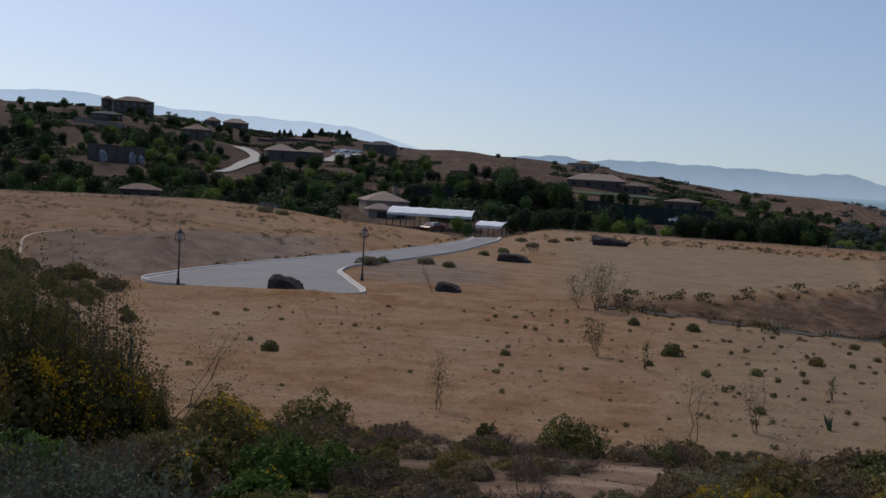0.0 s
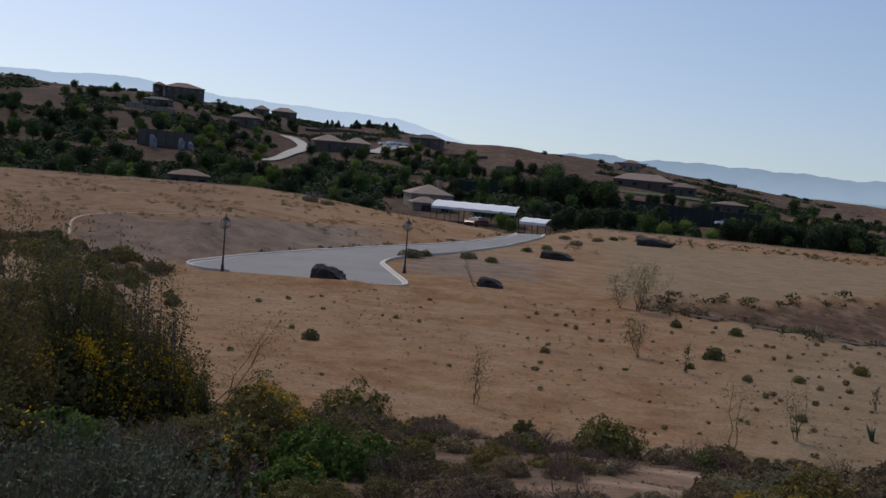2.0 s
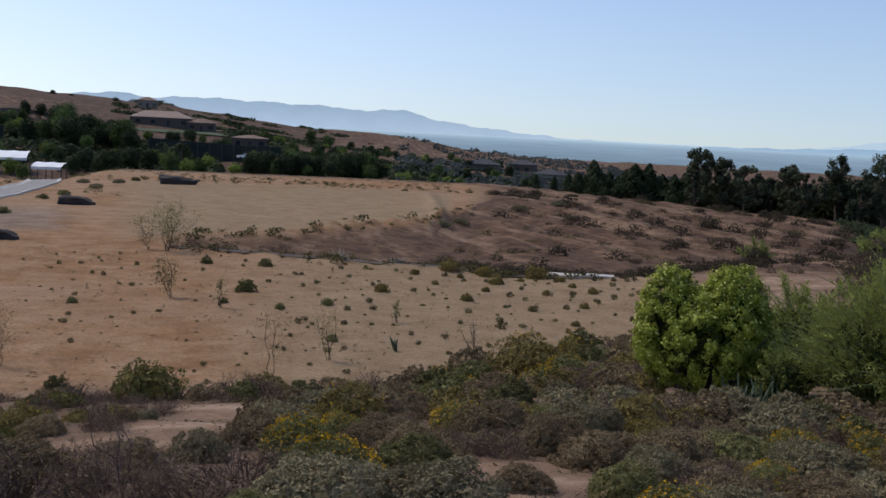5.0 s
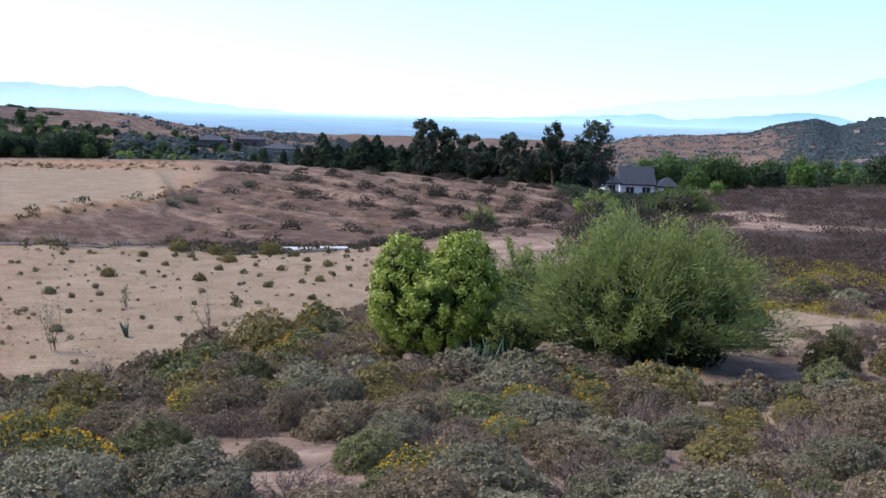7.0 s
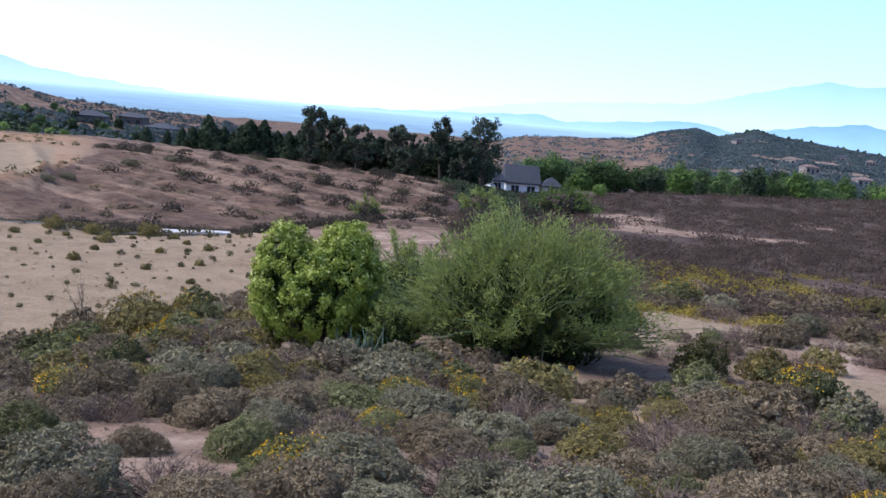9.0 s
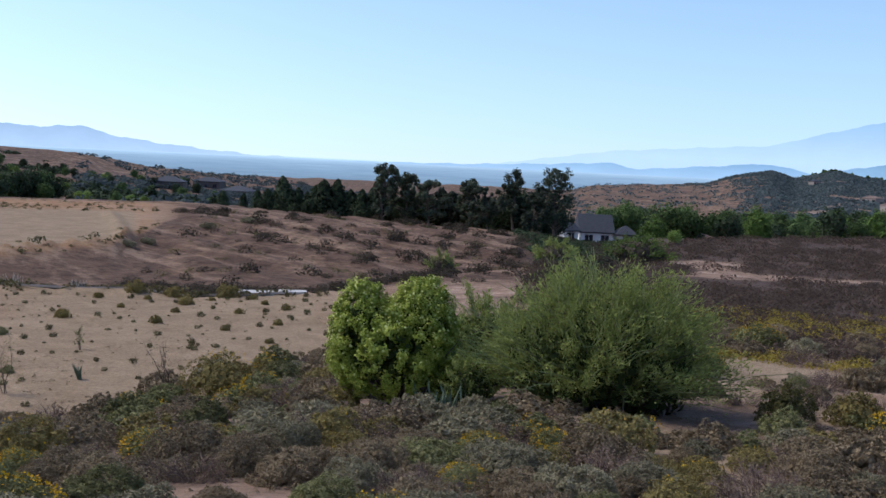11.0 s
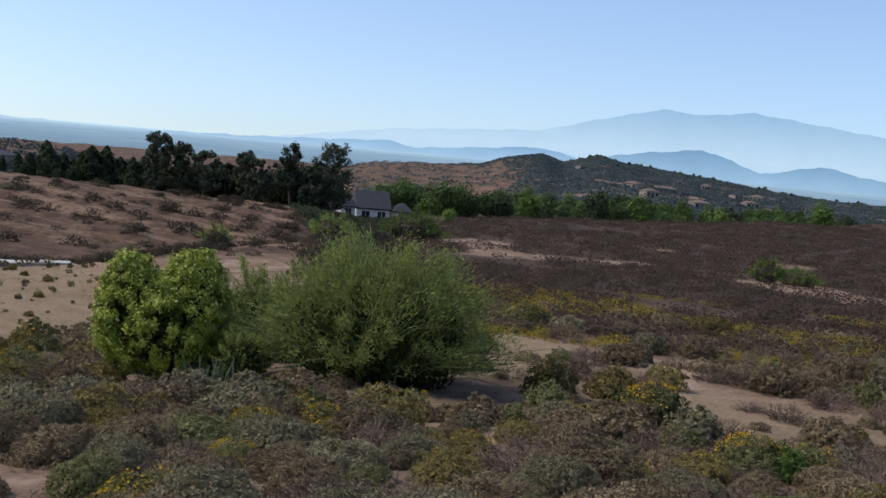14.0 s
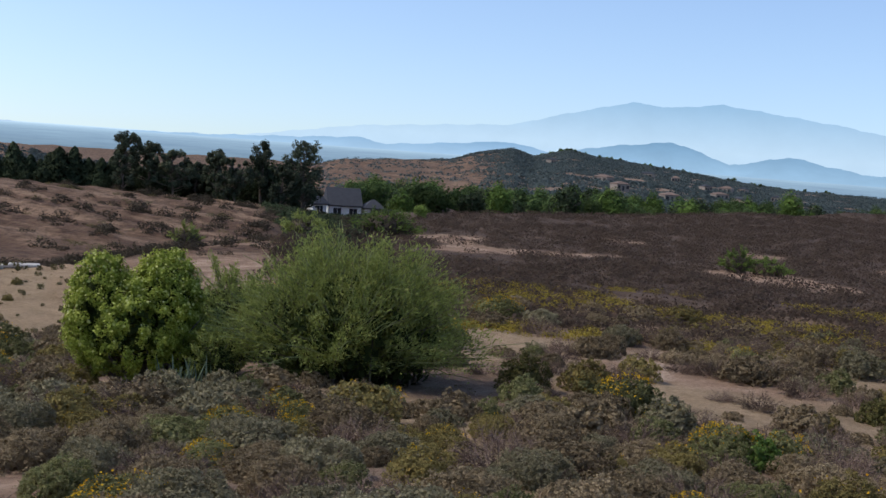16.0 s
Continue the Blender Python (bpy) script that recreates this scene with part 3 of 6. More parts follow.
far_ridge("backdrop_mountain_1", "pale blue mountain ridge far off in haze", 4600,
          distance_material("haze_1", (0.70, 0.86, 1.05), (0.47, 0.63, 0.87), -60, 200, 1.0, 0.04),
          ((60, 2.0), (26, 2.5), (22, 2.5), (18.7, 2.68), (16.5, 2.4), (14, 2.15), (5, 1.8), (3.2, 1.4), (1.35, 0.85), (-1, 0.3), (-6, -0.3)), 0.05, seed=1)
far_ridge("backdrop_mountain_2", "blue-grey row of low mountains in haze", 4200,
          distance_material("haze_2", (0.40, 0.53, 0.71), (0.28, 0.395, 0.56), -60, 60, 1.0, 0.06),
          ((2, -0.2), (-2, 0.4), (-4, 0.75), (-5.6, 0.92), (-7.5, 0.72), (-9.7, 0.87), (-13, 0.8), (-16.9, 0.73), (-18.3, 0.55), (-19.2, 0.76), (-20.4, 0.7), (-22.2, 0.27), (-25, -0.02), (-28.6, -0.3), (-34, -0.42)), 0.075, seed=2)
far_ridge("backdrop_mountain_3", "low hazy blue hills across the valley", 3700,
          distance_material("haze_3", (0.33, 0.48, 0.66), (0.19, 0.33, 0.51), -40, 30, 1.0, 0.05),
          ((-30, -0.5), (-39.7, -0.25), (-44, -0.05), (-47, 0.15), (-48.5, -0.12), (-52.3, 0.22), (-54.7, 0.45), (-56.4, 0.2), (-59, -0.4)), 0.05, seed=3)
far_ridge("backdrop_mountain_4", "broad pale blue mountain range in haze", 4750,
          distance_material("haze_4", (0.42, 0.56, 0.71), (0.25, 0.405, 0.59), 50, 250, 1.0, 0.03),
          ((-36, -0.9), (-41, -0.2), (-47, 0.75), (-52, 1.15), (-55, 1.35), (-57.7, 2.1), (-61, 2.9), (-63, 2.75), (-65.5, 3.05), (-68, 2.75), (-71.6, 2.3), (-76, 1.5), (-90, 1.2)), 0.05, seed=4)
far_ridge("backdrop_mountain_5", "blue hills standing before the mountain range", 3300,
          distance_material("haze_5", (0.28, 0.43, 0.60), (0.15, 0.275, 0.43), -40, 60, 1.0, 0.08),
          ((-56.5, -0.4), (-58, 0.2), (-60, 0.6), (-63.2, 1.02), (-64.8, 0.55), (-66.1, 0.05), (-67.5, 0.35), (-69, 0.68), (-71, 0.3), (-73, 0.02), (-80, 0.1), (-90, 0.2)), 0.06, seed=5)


def build_far_plain():
    az = np.arange(-100, 41, 1.0)
    rr = np.geomspace(620, 4850, 40)
    A, R = np.meshgrid(az, rr)
    X, Y = spot(A, R)
    Z = -46 + 20.5 * ease(620, 2600, R)
    n = len(az)
    faces = [(j * n + i, (j + 1) * n + i, (j + 1) * n + i + 1, j * n + i + 1) for j in range(len(rr) - 1) for i in range(n - 1)]
    # Haze put into the glow colour: bluer and paler with distance.
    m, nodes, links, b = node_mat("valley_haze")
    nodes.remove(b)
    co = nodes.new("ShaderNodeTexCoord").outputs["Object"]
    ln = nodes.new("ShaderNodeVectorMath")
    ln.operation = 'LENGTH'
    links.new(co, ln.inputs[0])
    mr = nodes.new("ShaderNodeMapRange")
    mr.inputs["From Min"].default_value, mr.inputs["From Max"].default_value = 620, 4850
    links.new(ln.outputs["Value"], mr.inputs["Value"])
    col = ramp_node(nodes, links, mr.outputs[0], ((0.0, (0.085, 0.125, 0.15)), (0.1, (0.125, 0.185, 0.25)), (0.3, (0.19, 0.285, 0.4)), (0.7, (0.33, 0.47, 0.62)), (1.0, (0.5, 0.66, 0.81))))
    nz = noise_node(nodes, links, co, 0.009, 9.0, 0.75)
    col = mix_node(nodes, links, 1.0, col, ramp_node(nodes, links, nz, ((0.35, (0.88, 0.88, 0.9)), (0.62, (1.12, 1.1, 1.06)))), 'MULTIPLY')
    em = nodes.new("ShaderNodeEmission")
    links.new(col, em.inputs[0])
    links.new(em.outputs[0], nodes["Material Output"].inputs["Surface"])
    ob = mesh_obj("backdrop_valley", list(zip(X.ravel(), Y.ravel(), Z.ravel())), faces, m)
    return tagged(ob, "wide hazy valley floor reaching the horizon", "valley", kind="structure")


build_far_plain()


# ---- road ----
def smooth_line(pts, n):
    """Catmull-Rom through a few points."""
    p = np.array([2 * np.array(pts[0]) - pts[1], *pts, 2 * np.array(pts[-1]) - pts[-2]], float)
    out = []
    for i in range(1, len(p) - 2):
        for t in np.linspace(0, 1, n, endpoint=False):
            a, b, c, d = p[i - 1:i + 3]
            out.append(0.5 * (2 * b + (c - a) * t + (2 * a - 5 * b + 4 * c - d) * t ** 2 + (3 * b - a - 3 * c + d) * t ** 3))
    out.append(p[-2])
    return np.array(out)


def ribbon(name, line, offsets, lifts, mat, parent=None, label="", base=None):
    """A strip along a line: offsets sideways, heights above the ground."""
    d = np.gradient(line, axis=0)
    nrm = unit(np.stack([d[:, 1], -d[:, 0]], 1))
    verts, k = [], len(offsets)
    for p, q in zip(line, nrm):
        for o, h in zip(offsets, lifts):
            x, y = p + q * o
            zz = float(height(*p)) if base is None else base(x, y)
            verts.append((x, y, zz + h))
    faces = [(i * k + j, i * k + j + 1, (i + 1) * k + j + 1, (i + 1) * k + j) for i in range(len(line) - 1) for j in range(k - 1)]
    return mesh_obj(name, verts, faces, mat, parent, False, label)


ROAD_Z = 0.05
road = tagged(new("road"), "pale grey asphalt cul-de-sac with concrete kerbs", "road", kind="structure")
terrain = lambda x, y: float(height(x, y))
ROAD_LEFT = smooth_line([(-18.0, 78.3), (-20.0, 78.7), (-21.4, 80.2), (-21.7, 82.2), (-20.7, 86.2), (-18.3, 93), (-14.4, 101.8), (-9.8, 111), (-4.7, 120.8), (-0.5, 131), (3.2, 143.1), (4.6, 151), (5.0, 162), (4.9, 175), (4.4, 190)], 8)
ROAD_RIGHT = smooth_line([(-8.2, 77.9), (-6.5, 78.2), (-5.5, 79.2), (-5.4, 81.0), (-6.1, 84.2), (-7.5, 90), (-8.4, 94.6), (-7.9, 99.4), (-6.0, 105.0), (-2.0, 113.4), (2.6, 126.5), (6.9, 143.6), (8.3, 151), (8.8, 162), (8.4, 190)], 8)


def build_carriageway():
    share = np.linspace(0, 1, 9)[None, :, None]
    grid = ROAD_LEFT[:, None, :] * (1 - share) + ROAD_RIGHT[:, None, :] * share
    z = height(grid[..., 0], grid[..., 1]) + ROAD_Z + 0.05 * np.sin(np.pi * share[..., 0])
    verts = np.concatenate([grid, z[..., None]], -1).reshape(-1, 3)
    faces = [(i * 9 + j, i * 9 + j + 1, (i + 1) * 9 + j + 1, (i + 1) * 9 + j) for i in range(len(grid) - 1) for j in range(8)]
    mesh_obj("carriageway", verts, faces, M_ASPHALT, road, True)


build_carriageway()
for side, edge_ in ((-1, ROAD_LEFT), (1, ROAD_RIGHT)):
    ribbon("kerb", edge_, [side * -0.25, side * 0.0, side * 0.03, side * 0.2, side * 0.24], [ROAD_Z + 0.02, ROAD_Z + 0.03, 0.19, 0.2, -0.15], M_KERB, road, base=terrain)


def ground_strip(name, label, pts, width, mat, lift=0.12, cat="road", kind="structure", n=8):
    ln = smooth_line(pts, n)
    o = np.linspace(-width / 2, width / 2, 5)
    return tagged(ribbon(name, ln, o, [lift] * 5, mat, base=terrain), label, cat, kind=kind)


ground_strip("road_driveway", "pale concrete driveway bending up the hill", [spot(11.6, 360), spot(10.6, 372), spot(9.9, 390), spot(9.6, 412), spot(9.9, 436), spot(10.6, 450)], 5.0, M_CONCRETE, 0.45)
ground_strip("road_yard", "pale paved yard climbing between hillside gardens", [spot(6.7, 398), spot(6.0, 412), spot(5.3, 426), spot(4.9, 444), spot(4.6, 452)], 6.0, M_CONCRETE, 0.5)
ground_strip("road_valley_lane", "pale lane along the valley wall", [spot(-0.6, 322), spot(-2.0, 330), spot(-3.5, 345), spot(-5.0, 352), spot(-7.0, 352)], 4.0, M_CONCRETE, 0.5)
# concrete edging of the lot, ending in a slab at the culvert
edge_az = np.arange(-31.0, -8.8, 0.5)
edge_line = np.stack(spot(edge_az, ditch_line(edge_az) + 0.1), 1)
tagged(ribbon("trim_lot_edging", edge_line, [-0.1, -0.08, 0.08, 0.1], [-0.1, 0.03, 0.03, -0.1], M_PALESOIL, base=terrain), "low weathered concrete edging along the dirt lot", "edging", kind="structure")


def slab(name, label, az, r, w, d, h, turn, lift):
    x, y, z = at(az, r, lift)
    bm = bmesh.new()
    bmesh.ops.create_cube(bm, size=1.0)
    bmesh.ops.scale(bm, vec=(w, d, h), verts=bm.verts)
    bmesh.ops.bevel(bm, geom=bm.edges[:], offset=0.04, segments=2, affect='EDGES')
    me = bpy.data.meshes.new(name)
    bm.to_mesh(me)
    bm.free()
    me.materials.append(M_CONCRETE)
    ob = new(name, me)
    ob.matrix_world = pose(x, y, z, 5, 0, turn)
    return tagged(ob, label, "slab")


slab("concrete_slab", "pale concrete culvert slab at the lot edge", -29.0, 74.6, 2.5, 1.3, 0.16, -30, 0.16)
slab("concrete_slab", "tilted pale concrete slab beside the culvert", -30.9, 74.3, 1.9, 0.7, 0.16, -34, 0.06)


# ---- boulders ----
def boulder(label, az, r, w, d, h, seed, turn=0):
    bm = bmesh.new()
    bmesh.ops.create_icosphere(bm, subdivisions=4, radius=1.0)
    off = Vector((seed * 7.3, seed * 2.1, seed * 4.7))
    for v in bm.verts:
        p = v.co.copy()
        q = Vector((max(-0.8, min(0.8, p.x)), max(-0.8, min(0.8, p.y)), max(-0.6, min(0.5 - 0.42 * p.x + 0.12 * math.sin(5 * p.y + seed), p.z)))) / 0.75
        q *= 1 + 0.3 * noise.noise(p * 1.3 + off) + 0.14 * noise.noise(p * 3.7 + off) + 0.03 * noise.noise(p * 9 + off)
        v.co = Vector((q.x * w / 2, q.y * d / 2, (q.z + 0.55) * h / 1.5))
    me = bpy.data.meshes.new("boulder")
    bm.to_mesh(me)
    bm.free()
    me.materials.append(M_ROCK)
    ob = new("boulder", me)
    x, y, z = at(az, r)
    ob.matrix_world = pose(x, y, z - 0.08 * h, 0, 0, turn)
    return tagged(ob, label, "boulder", group="boulders on the lots")


boulder("dark angular boulder beside the end of the road", 7.75, 77.8, 2.1, 1.6, 1.25, 1, -8)
boulder("dark flat boulder lying on the dirt pad", -4.0, 116, 2.9, 1.8, 0.9, 1, -5)
boulder("long low dark boulder at the pad rim", -8.9, 154, 4.2, 2.2, 1.25, 3, -5)
boulder("small dark boulder on the lot edge", -0.7, 84.5, 1.6, 1.2, 0.75, 1, -10)


for az_, w_, h_, sd in ((17.15, 1.7, 3.2, 4), (15.75, 1.6, 2.8, 6), (15.3, 1.2, 2.0, 8)):
    rockwork = boulder("tall pale rockwork before a dark wall", az_, 331, w_, 1.6, h_, sd, 10)
    rockwork.data.materials[0] = M_PALEROCK
    rockwork.location.z += 1.2


boulder("small dark stone beside a boulder", -0.25, 84.2, 0.8, 0.7, 0.45, 5, 30)


# ---- street lamps ----
def street_lamp(label, az, r, tall):
    x, y, z = at(az, r)
    root = tagged(new("street_lamp"), label, "street lamp", group="street lamps by the road")
    root.matrix_world = pose(x, y, z)
    prof = ((0.17, 0.0), (0.17, 0.12), (0.12, 0.2), (0.1, 0.55), (0.065, 0.62), (0.05, tall - 1.0), (0.075, tall - 0.98), (0.04, tall - 0.92), (0.04, tall - 0.86))

    def turned(name, rings, mat, parent, sides=12, sub=""):
        vs = [(a * math.cos(2 * math.pi * i / sides), a * math.sin(2 * math.pi * i / sides), h) for a, h in rings for i in range(sides)]
        fs = [(k * sides + i, k * sides + (i + 1) % sides, (k + 1) * sides + (i + 1) % sides, (k + 1) * sides + i) for k in range(len(rings) - 1) for i in range(sides)]
        fs += [tuple(range(sides))[::-1], tuple(range((len(rings) - 1) * sides, len(rings) * sides))]
        return mesh_obj(name, vs, fs, mat, parent, False, sub)

    turned("pole", prof, M_IRON, root)
    lantern = turned("lantern", ((0.1, tall - 0.86), (0.2, tall - 0.82), (0.2, tall - 0.78)), M_IRON, root, 6)
    turned("glass", ((0.15, tall - 0.78), (0.21, tall - 0.35)), M_GLASS, lantern, 6, "dull lantern glass")
    turned("cap", ((0.3, tall - 0.35), (0.27, tall - 0.3), (0.12, tall - 0.12), (0.05, tall - 0.08), (0.03, tall + 0.05), (0.005, tall + 0.12)), M_IRON, lantern, 12)
    for s in (-1, 1):
        arm = limb((s * 0.05, 0, tall - 1.0), (s * 0.36, 0, tall - 0.78), 0.03, 0.025, 0.0, 2, 5)[0]
        up = stem((s * 0.36, 0, tall - 0.78), (s * 0.27, 0, tall - 0.28), 0.025, 0.025, 5)
        quads_obj("bracket", np.concatenate([arm, up]), M_IRON, root)
    return root


street_lamp("black iron street lamp with a lantern head beside the road", 13.3, 80.0, 4.15)
street_lamp("black iron street lamp with a lantern head at the kerb", 3.9, 89.0, 4.4)


# ---- plants ----
def root_of(name, label, cat, group=""):
    return tagged(new(name), label, cat, group)


def blob_cluster(n, count, centre, radii, spread=0.65, size=(0.28, 0.5), shell=0.5):
    """Leaf places in many overlapping clumps within an ellipsoid, for an uneven crown."""
    centre, radii = np.asarray(centre, float), np.asarray(radii, float)
    cs, _ = ball_points(count, (0, 0, 0), (spread, spread, spread), 0.35)
    out, dirs_ = [], []
    for c in cs:
        k = rng.uniform(*size)
        p, d = ball_points(n // count, c, (k, k, k), shell)
        out.append(p)
        dirs_.append(d)
    return centre + np.concatenate(out) * radii, np.concatenate(dirs_)


def make_dome(name, label, mat, rx=0.55, rz=0.6, n=1100, leaf=0.045, flowers=0, stems=26, group="", slim=0.5):
    """A rounded shrub: a crust of many small leafy heads over a dark twiggy inside."""
    root = root_of(name, label, "shrub", group)
    heads = max(70, min(330, n // 20))
    hd = rng.normal(size=(heads, 3))
    hd[:, 2] = np.abs(hd[:, 2]) * 1.05 - 0.1
    hd = unit(hd)
    lump = 1 + 0.11 * np.sin(hd[:, 0] * 4 + hd[:, 1] * 3 + rng.uniform(0, 6)) + 0.1 * np.sin(hd[:, 1] * 8 - hd[:, 2] * 6) + 0.035 * rng.normal(size=heads)
    hp = hd * lump[:, None] * (rx, rx, rz) * 0.86
    pick = rng.integers(0, heads, n)
    d = unit(rng.normal(size=(n, 3)) + 0.9 * hd[pick])
    p = hp[pick] + d * (rx * rng.uniform(0.08, 0.14, heads)[pick])[:, None] * rng.uniform(0.6, 1.05, (n, 1))
    p[:, 2] = np.maximum(p[:, 2] + 0.08, 0.02)
    d = unit(d + 0.5 * hd[pick] + 0.35 * rng.normal(size=(n, 3)))
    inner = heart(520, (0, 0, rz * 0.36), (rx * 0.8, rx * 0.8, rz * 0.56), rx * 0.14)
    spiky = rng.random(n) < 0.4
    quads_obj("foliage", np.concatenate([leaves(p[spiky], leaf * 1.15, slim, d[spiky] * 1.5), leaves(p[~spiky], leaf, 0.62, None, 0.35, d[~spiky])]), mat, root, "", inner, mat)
    st = []
    for _ in range(stems):
        k = unit(rng.normal(size=3) * (1, 1, 0.4) + (0, 0, 0.8))
        st.append(stem((0.05 * k[0], 0.05 * k[1], -0.1), k * (rx, rx, rz) * rng.uniform(0.8, 1.12), 0.009, 0.003, 3))
    tagged(quads_obj("twiggery", np.concatenate(st), M_TWIG, root), kind="stuff")
    if flowers:
        high = hd[hd[:, 2] > 0.35]
        hubs = high[rng.integers(0, len(high), max(4, flowers // (40 if rx < 0.6 else 130)))]
        f = unit(hubs[rng.integers(0, len(hubs), flowers)] + 0.22 * rng.normal(size=(flowers, 3)))
        f[:, 2] = np.abs(f[:, 2])
        fp = f * (rx, rx, rz) * rng.uniform(0.98, 1.12, (flowers, 1)) + (0, 0, 0.08)
        tagged(quads_obj("bloom", leaves(fp, 0.03 if rx < 0.6 else 0.05, 0.9), M_FLOWER, root, "small yellow flowers"), kind="stuff")
    return root


def make_dry(name, label, h=0.7, n=46, group="", leafy_n=900):
    """A leafless shrub: stems that fork twice and end in a fine rounded crust of twigs."""
    root = root_of(name, label, "shrub", group)
    st, tips = [], []
    for _ in range(n):
        k = unit(rng.normal(size=3) * (1, 1, 0.3) + (0, 0, 0.5))
        k[2] = abs(k[2])
        crust = k * (h * 0.95, h * 0.95, h * 0.85) * rng.uniform(0.85, 1.08)
        fork = crust * rng.uniform(0.4, 0.6) + rng.normal(size=3) * 0.04
        st.append(stem((0.05 * k[0], 0.05 * k[1], -0.05), fork, 0.011, 0.007, 3))
        for _ in range(4):
            e = crust * rng.uniform(0.75, 0.95) + rng.normal(size=3) * 0.12 * h
            st.append(stem(fork, e, 0.006, 0.004, 3))
            for _ in range(6):
                g = e + rng.normal(size=3) * 0.1 * h + k * 0.07
                st.append(stem(e, g, 0.0035, 0.0015, 3))
                tips.append(g)
    tagged(quads_obj("twiggery", np.concatenate(st), M_TWIG, root), kind="stuff")
    tips = np.array(tips)
    pick = tips[rng.integers(0, len(tips), leafy_n)] + rng.normal(size=(leafy_n, 3)) * 0.03
    quads_obj("leaves", leaves(pick, 0.032, 0.5), M_BROWN, root)
    return root


def make_weed(name, label, h=0.35, n=34, group=""):
    root = root_of(name, label, "weed", group)
    p, d = ball_points(n * 3, (0, 0, h * 0.45), (h * 0.75, h * 0.75, h * 0.55), 0.3)
    p[:, 2] = np.maximum(p[:, 2], 0.02)
    quads_obj("leaves", leaves(p, 0.12, 0.4, d), M_TUFT, root)
    st = [stem((0, 0, -0.05), unit(rng.normal(size=3) * (1, 1, .3) + (0, 0, .8)) * h * 1.1, 0.012, 0.004, 3) for _ in range(8)]
    tagged(quads_obj("twiggery", np.concatenate(st), M_TWIG, root), kind="stuff")
    return root


class Planter:
    """Sets out plants of one or more made patterns; the first of each pattern is the made one itself."""

    def __init__(self, *makers):
        self.makers, self.made, self.count = makers, {}, 0

    def put(self, x, y, z, s=1.0, turn=None, flat=1.0):
        k = int(rng.integers(0, len(self.makers)))
        self.count += 1
        turn = rng.uniform(0, 360) if turn is None else turn
        m = pose(x, y, z, rng.normal() * 3, rng.normal() * 3, turn)
        if k not in self.made:
            self.made[k] = self.makers[k]()
            self.made[k].matrix_basis = m @ Matrix.Diagonal((s, s, s * flat, 1))
            return self.made[k]
        s0, _, h0 = self.made[k].scale
        return copy_thing(self.made[k], m @ Matrix.Diagonal((s / s0, s / s0, s * flat / h0, 1)))


def pair(name, label, mat, rx, rz, flowers, group, slim=0.5):
    """Two planters of one kind: fine ones for the near slope, coarser ones farther off."""
    fine_ = Planter(*[lambda: make_dome(name, label, mat, rx, rz, 9500, 0.03, flowers, 34, group, slim) for _ in range(3)])
    coarse = Planter(*[lambda: make_dome(name, label, mat, rx, rz, 2600, 0.056, flowers // 2, 14, group, slim) for _ in range(3)])
    return fine_, coarse


BROWN = pair("scrub_bush", "brown-grey dry buckwheat bush on the sandy slope", M_BROWN, 0.58, 0.5, 0, "dry scrub on the slope")
GREY = pair("grey_bush", "grey-green low scrub bush on the sandy slope", M_GREY, 0.56, 0.48, 0, "grey scrub on the slope")
SAGE = pair("sage_bush", "green-grey sage bush growing on the slope", M_SAGE, 0.55, 0.58, 0, "sage on the slope", 0.4)
FLOWERING = pair("flowering_bush", "green bush dotted with small yellow flowers", M_SAGE, 0.55, 0.58, 420, "yellow-flowering bushes", 0.4)
OCHRE = pair("ochre_bush", "ochre-green bush with fading yellow heads", M_OCHRE, 0.55, 0.55, 30, "ochre bushes on the slope", 0.4)
SHADY = pair("olive_bush", "dull olive-green bush on the near bank", M_SHADY, 0.55, 0.56, 0, "olive bushes on the near bank", 0.45)
DRY = (Planter(*[lambda k=k: make_dry("dry_bush", "nearly leafless dark brown twiggy bush", 0.62, 46, "dry twiggy bushes") for k in range(3)]),) * 2
WEED = Planter(*[lambda k=k: make_weed("weed_tuft", "small dark green weed tuft on bare dirt", 0.3, 30, "weed tufts on the lot") for k in range(4)])


def scatter(n, az0, az1, r0, r1):
    a = rng.uniform(az0, az1, n)
    r = np.sqrt(rng.uniform(r0 ** 2, r1 ** 2, n))
    return a, r


